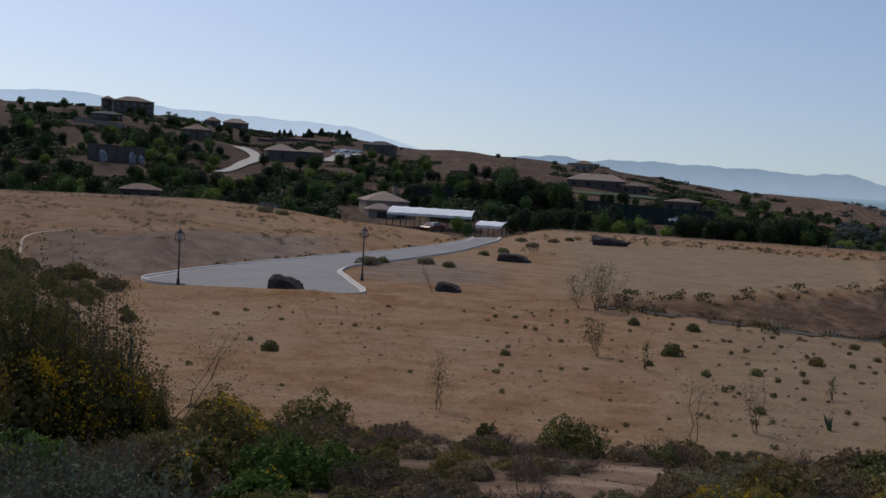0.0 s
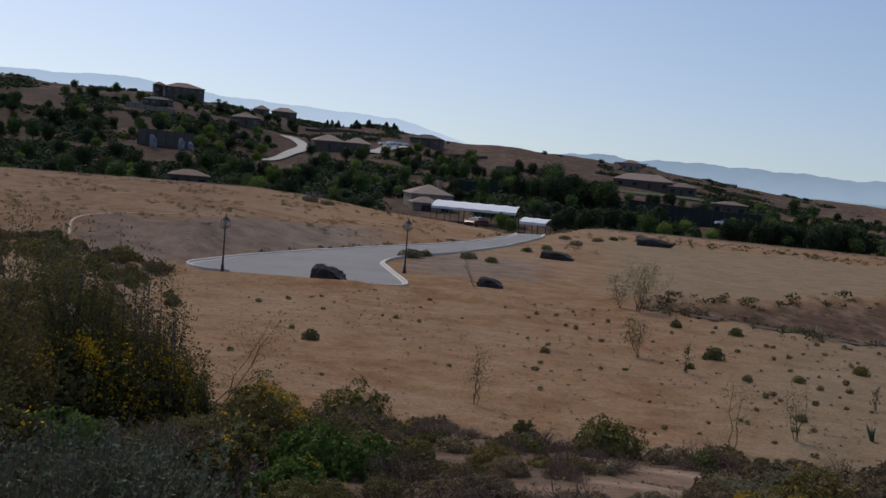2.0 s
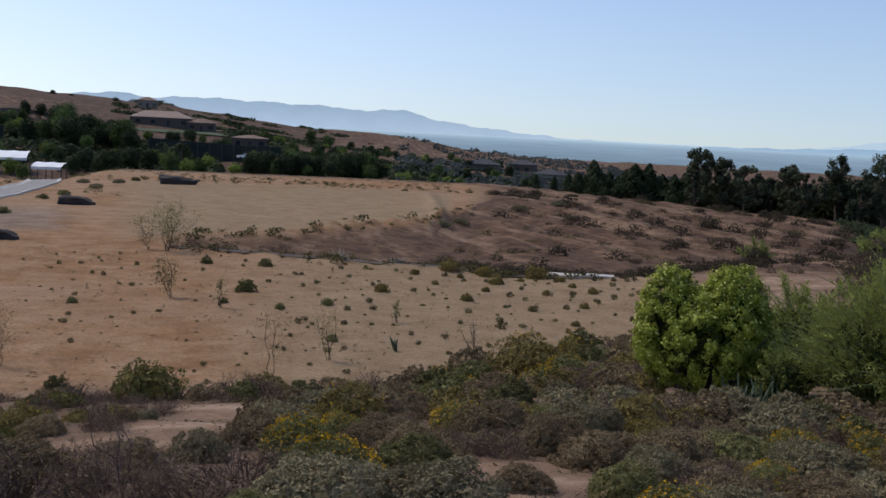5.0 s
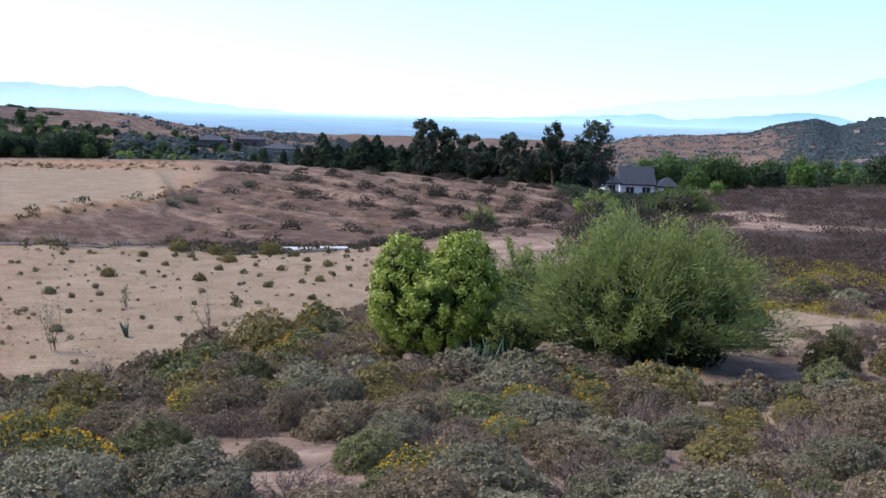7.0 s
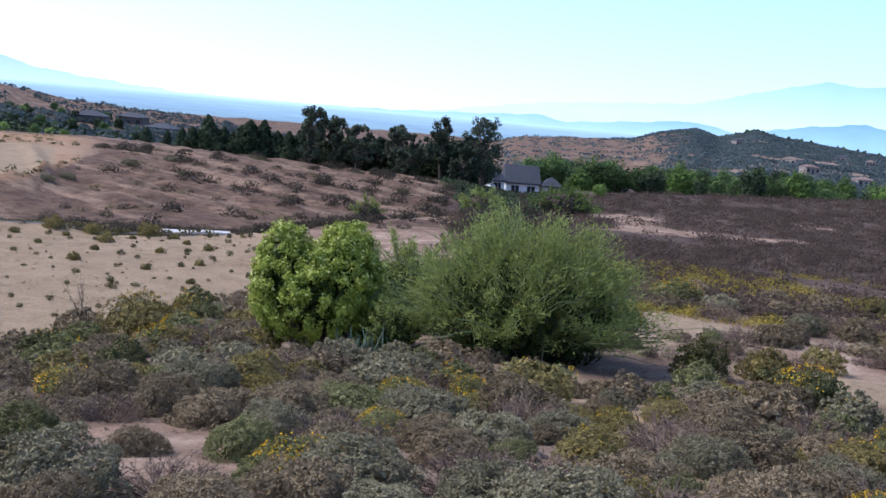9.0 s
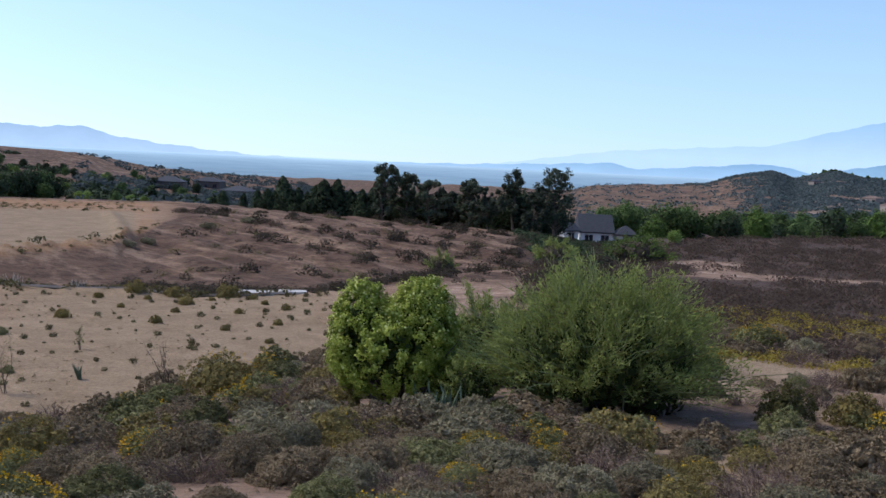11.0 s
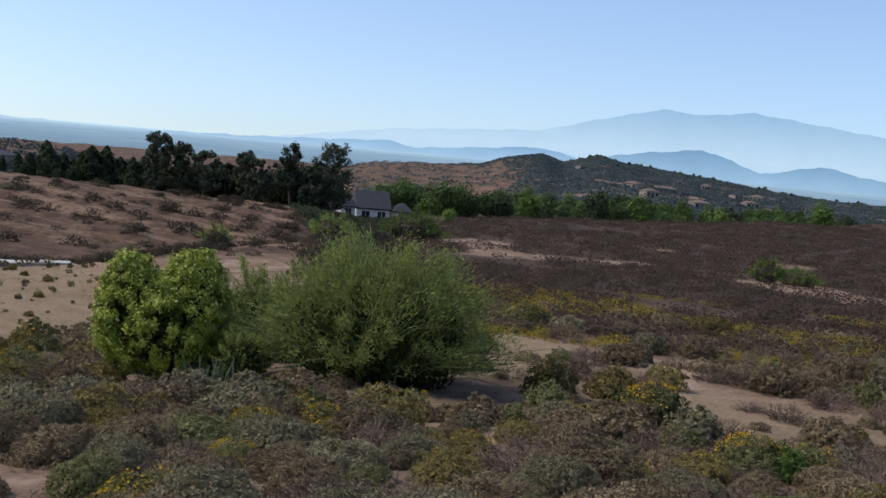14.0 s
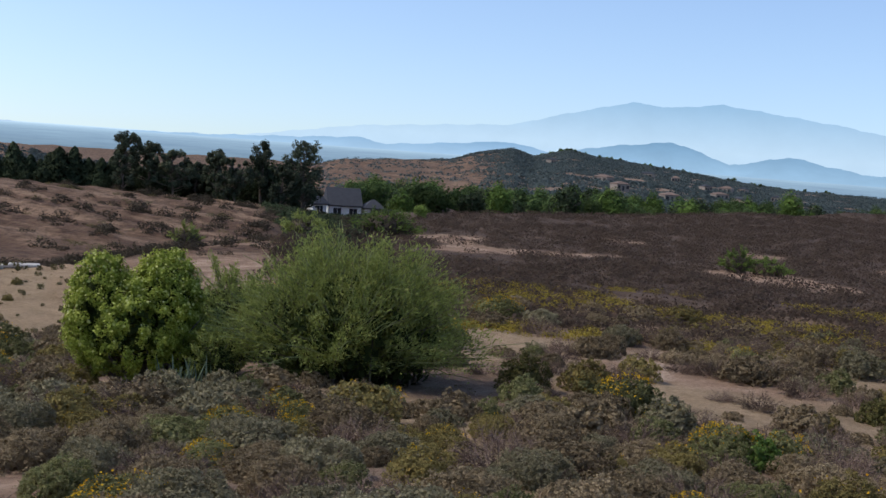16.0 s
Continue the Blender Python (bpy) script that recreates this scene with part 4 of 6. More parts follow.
# scrub on the slope
placed = []
a_, r_ = scatter(13500, -79, 29, 8.0, 56)
xs, ys = spot(a_, r_)
gap = ripple(xs, ys, 11, 6, 5)
thin = ripple(xs, ys, 5, 6, 2)
mood = ripple(xs, ys, 16, 6, 8)
edge_r = curve(a_, (29, 38), (13, 37), (2, 35), (-7, 31), (-12, 33), (-16, 36), (-25, 42), (-33, 49), (-36, 56), (-80, 56))
zs = height(xs, ys)
for a, r, x, y, z, g, th, md, er in zip(a_, r_, xs, ys, zs, gap, thin, mood, edge_r):
    bare = any((x - p) ** 2 + (y - q) ** 2 < k * k for p, q, k in OPEN)
    if r > er or len(placed) > 2700 or (bare and (a > -49 or rng.random() > 0.05)):
        continue
    sandy = a < -49 and g > 0.0 and r > 25
    if (sandy and rng.random() < 0.68) or (th > (0.42 if a < -13 and (a > -47 or r < 24) else 0.2) and rng.random() < 0.8):
        continue
    if (-33.5 > a > -53 and 27.5 < r < 32.5) or (-49.5 > a > -56.5 and 25.2 < r < 32):
        continue
    if (x - 18.3) ** 2 + (y - 35.2) ** 2 < 5.0:
        continue
    if 5 > a > -13 and r > 14 and rng.random() < (0.45 if r < 22 else 0.75):
        continue
    if 12 > a > -16 and th > 0.0 and rng.random() < 0.6:
        continue
    s = rng.uniform(0.55, 1.25) * (1.0 if r < 16 else 1.2 if r < 30 else 1.5) * (0.7 if 5 > a > -13 and r > 14 else 1.0)
    if sandy:
        s *= 0.6
    if any((x - p) ** 2 + (y - q) ** 2 < ((0.43 if a < -13 and (a > -47 or r < 24) else 0.48) * (s + t)) ** 2 for p, q, t in placed):
        continue
    placed.append((x, y, s))
    u = rng.random() + 0.22 * md
    left = a > -6
    if left:
        kind = OCHRE if u < 0.12 else FLOWERING if u < 0.2 else SHADY if u < 0.5 else BROWN if u < 0.7 else DRY
    else:
        kind = OCHRE if u < 0.12 else FLOWERING if u < 0.18 else SAGE if u < 0.29 else GREY if u < 0.46 else DRY if u > 0.76 else BROWN
    if 2 > a > -11 and rng.random() < 0.6:
        kind = DRY if rng.random() < 0.7 else BROWN
    if bare or (sandy and rng.random() < 0.6):
        kind = DRY if rng.random() < 0.5 else BROWN
    if kind is DRY:
        s = min(s * 1.1, 1.35)
    kind[0 if r < 21 else 1].put(x, y, z - 0.03, s, None, rng.uniform(0.68, 1.0))


# scrub on the bank to the left of the lot
a_, r_ = scatter(260, 15.2, 29, 26, 84)
for a, r in zip(a_, r_):
    if rng.random() < ease(14.5, 19, a) * 0.75 + 0.1:
        x, y, z = at(a, r)
        u = rng.random()
        (OCHRE if u < 0.25 else SAGE if u < 0.42 else BROWN if u < 0.7 else GREY if u < 0.85 else DRY)[1].put(x, y, z - 0.04, rng.uniform(0.6, 1.7), None, rng.uniform(0.8, 1.2))


# ---- the two large green bushes ----
def flowering_tree():
    """Two leafy lobes on one dark many-stemmed foot."""
    x, y, z = at(-36.45, 30)
    root = tagged(new("green_bush"), "round bright green bush with pale blossom tips", "bush")
    root.matrix_world = pose(x, y, z, 0, 0, -36.45)
    pts, dirs_, sticks, cores = [], [], [], []
    for cx, cy, cz, rx, rz, n in ((-0.98, 0, 2.05, 0.86, 1.45, 15000), (0.66, 0.1, 2.15, 1.02, 1.5, 18000), (-0.1, 0.05, 1.6, 1.82, 1.4, 24000), (1.25, 0.0, 0.95, 0.75, 0.95, 6000)):
        k = n // 60
        hd = unit(rng.normal(size=(k, 3)))
        hp = np.array((cx, cy, cz)) + hd * np.array((rx, rx, rz)) * rng.uniform(0.82, 1.0, (k, 1))
        pick = np.repeat(np.arange(k), 60)
        d = unit(rng.normal(size=(len(pick), 3)) + 0.7 * hd[pick])
        pts.append(hp[pick] + d * rng.uniform(0.05, 0.2, (len(pick), 1)) * (1, 1, 1.15))
        dirs_.append(unit(d + 0.9 * hd[pick]))
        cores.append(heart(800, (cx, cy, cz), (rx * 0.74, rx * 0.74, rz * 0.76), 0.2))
        for _ in range(9):
            q = np.array((cx, cy, cz)) + rng.normal(size=3) * (0.4, 0.4, 0.5)
            sticks.append(limb((cx * 0.3 + rng.normal() * 0.1, -0.25 + rng.normal() * 0.1, -0.1), q, 0.05, 0.014)[0])
    p, d = np.concatenate(pts), np.concatenate(dirs_)
    hollow = (np.abs(p[:, 0] - 0.2) < 0.17 * (1.3 - p[:, 2])) & (p[:, 1] < 0)
    keep = (p[:, 2] > 0.15) & ~hollow
    p, d = p[keep], d[keep]
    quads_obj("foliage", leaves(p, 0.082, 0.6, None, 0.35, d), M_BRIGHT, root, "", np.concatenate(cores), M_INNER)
    tagged(quads_obj("branchwork", np.concatenate(sticks), M_BARK, root), kind="stuff")
    outer = np.flatnonzero(((d[:, 2] > 0.25) | (p[:, 0] < -1.2)) & (p[:, 2] > 0.9))
    pick = rng.choice(outer, 1900)
    tagged(quads_obj("blossom", leaves(p[pick] + d[pick] * 0.06, 0.075, 0.9, None, 0.3, d[pick]), M_BLOSSOM, root, "pale cream blossom"), kind="stuff")
    return root


def feathery_bush(label, az, r, wide, tall, n_limbs, per, mat=None, name="feathery_bush", leaf=0.14, dense=1.0, fine=False):
    x, y, z = at(az, r)
    root = tagged(new(name), label, "bush")
    root.matrix_world = pose(x, y, z, 0, 0, az)
    sticks, lv, dd, shoots = [], [], [], []
    for _ in range(n_limbs):
        th = rng.uniform(0, 2 * np.pi)
        out = rng.uniform(0.12, 1.0) ** 0.7
        base = np.array((rng.normal() * wide * 0.09, rng.normal() * wide * 0.07, 0))
        hgt = tall * math.sqrt(max(0.04, 1 - (0.95 * out) ** 2)) * rng.uniform(0.25, 1.03) ** 0.7
        out *= rng.uniform(0.8, 1.12) if fine else 1.0
        tip = np.array((math.cos(th) * out * wide / 2, math.sin(th) * out * wide * 0.4, hgt))
        mid = base + (tip - base) * 0.5 + (0, 0, hgt * 0.22)
        ts_ = np.linspace(0, 1, 6)[:, None]
        pth = (1 - ts_) ** 2 * base + 2 * ts_ * (1 - ts_) * mid + ts_ ** 2 * tip
        for i in range(5):
            sticks.append(stem(pth[i], pth[i + 1], 0.035 * (1 - i / 5.5), 0.035 * (1 - (i + 1) / 5.5), 3))
        if fine and rng.random() < 0.45:
            for _ in range(3):
                t0, t1 = rng.uniform(0.5, 0.8), rng.uniform(0.95, 1.12)
                ends = [(1 - q) ** 2 * base + 2 * q * (1 - q) * mid + q ** 2 * tip for q in (t0, (t0 + t1) / 2, t1)]
                bow = rng.normal(size=3) * 0.12
                shoots += [stem(ends[0] + bow, ends[1] + bow * 2 + (0, 0, 0.06), 0.014, 0.011, 3), stem(ends[1] + bow * 2 + (0, 0, 0.06), ends[2] + bow * 3, 0.011, 0.006, 3)]
        t = rng.uniform(0.25, 1.08, per)[:, None]
        c = (1 - t) ** 2 * base + 2 * t * (1 - t) * mid + t ** 2 * tip
        away = unit(tip - base + (0, 0, 0.6))
        spread = (0.03 + 0.085 * t) * (1.0 if leaf > 0.1 else 3.2)
        c = c + rng.normal(size=(per, 3)) * spread * wide / 6.5
        lv.append(c)
        dd.append(np.tile(away, (per, 1)) + rng.normal(size=(per, 3)) * 0.35)
    p, d = np.concatenate(lv), unit(np.concatenate(dd))
    keep = p[:, 2] > 0.05
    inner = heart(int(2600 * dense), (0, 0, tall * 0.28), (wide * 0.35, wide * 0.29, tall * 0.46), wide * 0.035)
    quads_obj("foliage", leaves(p[keep], leaf, 0.2 if leaf > 0.1 else 0.45, d[keep] * (1.8 if leaf > 0.1 else 0.4)), mat or M_FEATHER, root, "", inner, M_INNER if mat is None else M_SHADEWOOD)
    tagged(quads_obj("branchwork", np.concatenate(sticks), M_BARK, root), kind="stuff")
    if shoots:
        tagged(quads_obj("outer_growth", np.concatenate(shoots), M_GREENTWIG, root, "pale green outer shoots"), kind="stuff")
    return root


flowering_tree()
feathery_bush("broad feathery green bush with fine drooping twigs", -47.2, 29.5, 7.4, 4.05, 480, 240, leaf=0.14, fine=True)
feathery_bush("feathery green bush growing behind the round bush", -41.2, 33.5, 3.6, 3.3, 110, 170, leaf=0.14)
feathery_bush("low feathery shoots at the foot of the bush", -40.5, 28.4, 1.8, 1.7, 40, 90)


for az_, r_0, w_, h_, m_, n_l in ((24.6, 25, 3.6, 4.2, M_OCHRE, 40), (28.0, 23, 4.0, 4.6, M_SHADY, 60), (21.2, 26, 2.6, 3.0, M_OCHRE, 34), (22.8, 30, 3.4, 4.4, M_SHADY, 40), (26.0, 17, 2.2, 2.0, M_SHADY, 30), (23.5, 21, 2.0, 2.0, M_OCHRE, 34), (18.8, 27, 2.2, 2.4, M_SHADY, 26), (20.7, 24, 2.2, 4.0, M_SHADY, 44), (18.3, 25.5, 1.8, 3.2, M_OCHRE, 34)):
    feathery_bush("tall olive-green leafy shrub on the near bank", az_, r_0, w_, h_ * 1.25, int(n_l * 0.9), 210, m_, "tall_shrub", 0.085, 0.02)
for az_, r_0, w_, h_ in ((16.3, 24, 2.4, 4.1), (17.7, 25, 2.4, 4.5), (15.2, 26, 2.0, 3.2), (18.9, 24.5, 2.4, 4.8), (14.3, 25, 1.6, 2.2)):
    feathery_bush("slim loose-leaved shrub on the near bank", az_, r_0, w_, h_, 30, 130, M_SHADY, "slim_shrub", 0.075, 0.01)
feathery_bush("broad pale green shrub in the far gully", -48.8, 118, 8.5, 2.9, 90, 60, M_LIME, "gully_shrub", 0.4)
feathery_bush("dull green shrub in the far gully", -44.6, 112, 5.5, 3.0, 60, 60, M_FEATHER, "gully_shrub", 0.35)
feathery_bush("dull green shrub behind the feathery bush", -38.6, 96, 3.4, 2.4, 40, 60, M_FEATHER, "gully_shrub", 0.3)
feathery_bush("bright green shrub out on the scrub plain", -66.95, 104, 3.4, 2.6, 60, 60, M_LIME, "plain_shrub", 0.3)
feathery_bush("low bright green shrub out on the scrub plain", -68.5, 104, 4.6, 1.7, 60, 60, M_LIME, "plain_shrub", 0.3)


def sprig_clump(label, az, r, tall, n):
    """Upright leafy stalks of an aromatic herb."""
    x, y, z = at(az, r)
    root = tagged(new("herb_clump"), label, "herb", group="grey-green herbs on the near bank")
    root.matrix_world = pose(x, y, z, 0, 0, az)
    st, lv = [], []
    for _ in range(n):
        foot = np.array((rng.normal() * 0.3, rng.normal() * 0.3, -0.05))
        top = foot + (rng.normal() * 0.14, rng.normal() * 0.14, tall * rng.uniform(0.55, 1.05))
        st.append(stem(foot, top, 0.007, 0.003, 3))
        t = rng.uniform(0.25, 1.03, 24)[:, None]
        lv.append(foot + (top - foot) * t + rng.normal(size=(24, 3)) * 0.03)
    tagged(quads_obj("stalkwork", np.concatenate(st), M_TWIG, root), kind="stuff")
    p = np.concatenate(lv)
    quads_obj("foliage", leaves(p, 0.068, 0.38, np.tile((0.0, 0.0, 0.8), (len(p), 1))), M_HERB, root)
    return root


for i in range(20):
    sprig_clump("grey-green herb with upright leafy stalks", rng.uniform(12.5, 25.0), rng.uniform(9.5, 14.5), rng.uniform(0.6, 1.0), 30)


def blade_clump(label, az, r, tall, n, mat=None):
    """Stiff upright pointed blades springing from one foot."""
    x, y, z = at(az, r)
    root = tagged(new("agave"), label, "agave")
    root.matrix_world = pose(x, y, z, 0, 0, az)
    for _ in range(n):
        th, lean = rng.uniform(0, 2 * np.pi), rng.uniform(0.05, 0.5)
        k = np.array((math.cos(th) * lean, math.sin(th) * lean, 1.0)) * tall * rng.uniform(0.6, 1.05)
        foot = np.array((rng.normal() * 0.28, rng.normal() * 0.18, -0.05)) * (1.0 if n > 20 else 0.25)
        quads_obj("blade", np.concatenate([stem(foot, foot + k * 0.55, 0.02, 0.034, 4), stem(foot + k * 0.55, foot + k, 0.034, 0.004, 4)]), mat or M_AGAVE, root)
    return root


blade_clump("clump of stiff blue-green blades beside the round bush", -38.7, 27.2, 1.0, 34)


for az_, r_0, h_ in ((-17.2, 77.0, 1.3), (-20.25, 80.0, 1.1)):
    blade_clump("pale dry yucca at the gully edge", az_, r_0, h_, 26, M_STRAW)
blade_clump("stiff-bladed agave alone on the bare lot", -20.4, 45.4, 0.62, 14)


# ---- larger single shrubs and saplings ----
def big_dome(label, mat, az, r, wide, tall, n, flowers=0):
    ob = make_dome("large_bush", label, mat, wide / 2, tall * 0.85, n, 0.07, flowers, 40, "large bushes on the slope")
    x, y, z = at(az, r)
    ob.matrix_basis = pose(x, y, z - 0.05, 0, 0, rng.uniform(0, 360))
    return ob


big_dome("dark green dense bush at the edge of the dirt lot", M_SHADY, -7.6, 31.0, 2.3, 1.3, 3200)
big_dome("fresh green low bush on the slope", M_FRESH, 7.8, 16.8, 1.7, 0.85, 3200)
big_dome("fresh green low bush beside brown scrub", M_FRESH, 5.0, 17.6, 1.3, 0.7, 2600)
big_dome("dark brown-green rounded bush above the dirt lot", M_SHADY, 6.0, 33.0, 2.6, 1.6, 3600)
big_dome("ochre-green rounded bush at the lot edge", M_OCHRE, -27.45, 39.7, 3.2, 1.7, 5200, 160)
big_dome("yellow-green bush beside a leafless sapling", M_OCHRE, 10.8, 28.0, 2.4, 1.5, 3000, 150)
big_dome("dark rounded bush on the sandy slope", M_SHADY, -56.6, 30.5, 1.7, 1.25, 3600)
big_dome("pale green rounded bush on the sandy slope", M_OCHRE, -60.0, 31.5, 1.7, 1.0, 3200)
big_dome("green-grey bush with a yellow-flowering top", M_SAGE, -62.1, 27.0, 1.7, 1.0, 3600, 260)
big_dome("grey rounded bush on the sandy slope", M_GREY, -64.3, 24.6, 1.5, 1.05, 4200)
big_dome("fresh green low bush on the sandy slope", M_FRESH, -68.6, 20.6, 1.2, 0.75, 3200)
for az_, r_0, w_, h_, mt, fl, what in ((20.6, 23, 2.0, 2.3, M_SHADY, 700, "golden-flowering bush on the near bank"), (18.6, 23.5, 2.2, 2.5, M_SHADY, 900, "golden-flowering bush on the near bank"), (16.6, 24, 2.2, 2.3, M_SHADY, 900, "golden-flowering bush on the near bank"), (15.0, 25, 1.7, 1.7, M_SHADY, 420, "low golden-flowering bush on the near bank"),
                                       (21.0, 14.5, 1.6, 1.3, M_FRESH, 0, "fresh green leafy bush on the near bank"), (23.8, 13.5, 1.5, 1.3, M_SHADY, 60, "grey-green bush on the near bank"), (11.0, 20.5, 2.0, 1.4, M_OCHRE, 240, "ochre-green bush with golden flowers"), (13.2, 14.0, 1.0, 0.9, M_SHADY, 160, "grey-green bush with yellow flowers"),
                                       (12.2, 17, 1.6, 0.9, M_SHADY, 40, "grey-green bush on the near bank"), (26.5, 12.5, 1.6, 1.4, M_BROWN, 0, "dry brown bush on the near bank"), (9.0, 13.0, 1.1, 0.8, M_FRESH, 60, "fresh green low bush on the slope")):
    big_dome(what, mt, az_, r_0, w_, h_, 3600, fl)
for az_, r_0, s_ in ((15.8, 14.2, 1.5), (17.4, 13.6, 1.3), (14.4, 15.5, 1.4), (18.9, 15.6, 1.5), (24.6, 15.5, 1.6), (13.2, 18.0, 1.3), (22.4, 12.2, 1.3), (27.0, 15.0, 1.5), (16.6, 16.6, 1.4)):
    x, y, z = at(az_, r_0)
    DRY[0].put(x, y, z - 0.03, s_)
# single bushes standing about the sandy path
for kind, az_, r_0, s_, flat in ((DRY, -68.71, 31.3, 0.95, 1.0), (DRY, -66.87, 32.0, 0.75, 0.8), (DRY, -66.25, 37.5, 1.1, 1.0), (DRY, -64.66, 37.7, 0.9, 1.0), (DRY, -67.35, 38.1, 1.0, 1.0),
                                 (DRY, -70.79, 35.2, 1.3, 1.1), (BROWN, -59.79, 39.2, 1.2, 1.1), (BROWN, -60.93, 40.7, 1.3, 1.0), (BROWN, -64.02, 44.2, 1.3, 1.2), (DRY, -67.92, 45.4, 1.6, 1.0),
                                 (BROWN, -71.09, 44.6, 1.6, 1.1), (DRY, -72.44, 44.4, 1.6, 1.0), (SHADY, -74.52, 32.3, 1.2, 1.0), (BROWN, -70.79, 28.0, 1.3, 1.0), (OCHRE, -71.85, 29.2, 1.0, 0.9),
                                 (DRY, -69.30, 38.7, 1.2, 1.0), (OCHRE, -62.57, 34.9, 1.3, 1.0), (BROWN, -65.4, 41.5, 1.0, 1.0), (DRY, -66.9, 42.6, 1.2, 1.0), (BROWN, -69.6, 41.6, 1.3, 1.0),
                                 (DRY, -63.1, 40.6, 1.0, 0.9), (BROWN, -72.0, 37.5, 1.1, 1.0), (DRY, -73.3, 34.6, 1.0, 1.0)):
    x, y, z = at(az_, r_0)
    kind[1].put(x, y, z - 0.03, s_, None, flat)


def sapling(label, az, r, tall, lean, stems_n, n, mat=None, wild=0.14):
    x, y, z = at(az, r)
    root = tagged(new("sapling"), label, "sapling", group="spindly saplings")
    root.matrix_world = pose(x, y, z, 0, 0, az)
    st, lv = [], []
    for _ in range(stems_n):
        q = np.array((lean * tall + rng.normal() * wild * tall, rng.normal() * wild * tall, tall * rng.uniform(0.75, 1.0)))
        sk, pts = limb((rng.normal() * 0.05, rng.normal() * 0.05, -0.1), q, 0.01 + 0.004 * tall, 0.006, 0.1, 5, 4)
        st.append(sk)
        for p in pts[2:]:
            for _ in range(3):
                e = p + rng.normal(size=3) * 0.09 * tall + (0, 0, 0.06 * tall)
                st.append(stem(p, e, 0.006, 0.003, 3))
                lv.append(e + rng.normal(size=(max(2, n // (stems_n * 12)), 3)) * 0.07 * tall)
    tagged(quads_obj("twiggery", np.concatenate(st), M_TWIG, root), kind="stuff")
    quads_obj("leaves", leaves(np.concatenate(lv), 0.06 if r < 50 else 0.1, 0.45), mat or M_SAGE, root)
    return root


sapling("leaning bare-stemmed sapling among shrubs", 13.9, 31.0, 3.3, 0.5, 2, 900, wild=0.06)
sapling("spindly many-stemmed sapling at the lot corner", -8.4, 78, 3.2, 0.14, 9, 2200, wild=0.24)
sapling("spindly sapling at the lot corner", -7.5, 79, 2.2, -0.05, 5, 800, wild=0.22)
sapling("thin sapling on the bare lot", -8.7, 58, 1.9, 0.0, 5, 700, wild=0.22)
sapling("thin green sapling on the bare lot", -0.4, 42, 2.2, 0.02, 3, 700, wild=0.1)
sapling("thin sapling at the edge of the lot", -13.9, 39.5, 2.5, -0.05, 2, 400, wild=0.08)
sapling("thin pale sapling at the edge of the lot", -16.9, 43, 1.9, 0.05, 4, 700, wild=0.2)
sapling("dry branching stalks beside an ochre bush", -24.8, 41, 2.0, -0.25, 6, 40)
sapling("thin sapling among weeds on the lot", -11.2, 55, 1.3, 0.0, 4, 200)
sapling("bare grey sapling beside a small boulder", 0.15, 83.6, 2.6, -0.35, 3, 30, wild=0.12)
sapling("thin stalks on the lot", -20.3, 52, 1.0, 0.0, 5, 80)

# weeds on the lot, thicker to the right
a_, r_ = scatter(900, -33, 14, 38, 77)
n_ = 0
for a, r in zip(a_, r_):
    dense = curve(a, (14, 0.06), (4, 0.1), (-6, 0.22), (-12, 0.42), (-20, 0.5), (-30, 0.95))
    if rng.random() < dense and n_ < 250 and r < ditch_line(a) - 1:
        x, y, z = at(a, r)
        WEED.put(x, y, z - 0.02, rng.uniform(0.3, 0.95) * (0.95 + 0.2 * ease(-24, -31, a)), None, rng.uniform(0.8, 1.3))
        n_ += 1
for a, r, s in ((-29.5, 68, 1.5), (-28.2, 64, 1.8), (-26.8, 70, 1.4), (-30.6, 66, 1.9), (-25.0, 64, 1.6), (-22.3, 66, 1.4), (-27.5, 58, 1.5), (-30.2, 60, 1.7), (-23.6, 70, 1.5), (-21.2, 70, 1.9), (-28.9, 71, 1.9), (-29.8, 54, 1.4), (-12.45, 60.5, 3.4), (-13.4, 71.3, 2.7), (-10.4, 72, 2.4), (-16.7, 56.5, 1.9), (-11.3, 56.5, 1.5), (8.5, 54, 2.6), (-3.85, 56, 1.6), (-14.2, 55, 1.6), (-19.5, 62, 2.6), (-25.5, 68, 3.0), (-23.0, 72.4, 4.2), (-24.9, 72.6, 3.8), (-27.6, 72.8, 4.6), (-24.0, 60, 2.2), (-17, 47, 1.6), (-3.1, 37.5, 2.4)):
    x, y, z = at(a, r)
    (OCHRE if a < -19 or s == 1.7 else SAGE)[1].put(x, y, z - 0.03, s * 0.33)


def clumps(name, label, cat, places, sizes, mat, per=9, leaf=0.7, squash=0.75):
    """Uncountable far growth, as one object: rough clumps of leaf blades."""
    p = np.repeat(np.array(places), per, 0)
    s = np.repeat(np.asarray(sizes), per)
    d = unit(rng.normal(size=p.shape))
    d[:, 2] = np.abs(d[:, 2])
    p = p + d * s[:, None] * rng.uniform(0.55, 1.0, (len(p), 1)) * (1, 1, squash)
    ob = quads_obj(name, leaves(p, s * leaf, 0.8, None, 0.4, unit(d + (0, 0, 0.25))), mat)
    return tagged(ob, label, cat, kind="stuff")


def strew(n, az0, az1, r0, r1, keep):
    a, r = scatter(n, az0, az1, r0, r1)
    x, y = spot(a, r)
    ok = keep(a, r, x, y)
    a, r, x, y = a[ok], r[ok], x[ok], y[ok]
    return np.stack([x, y, height(x, y)], 1), a, r


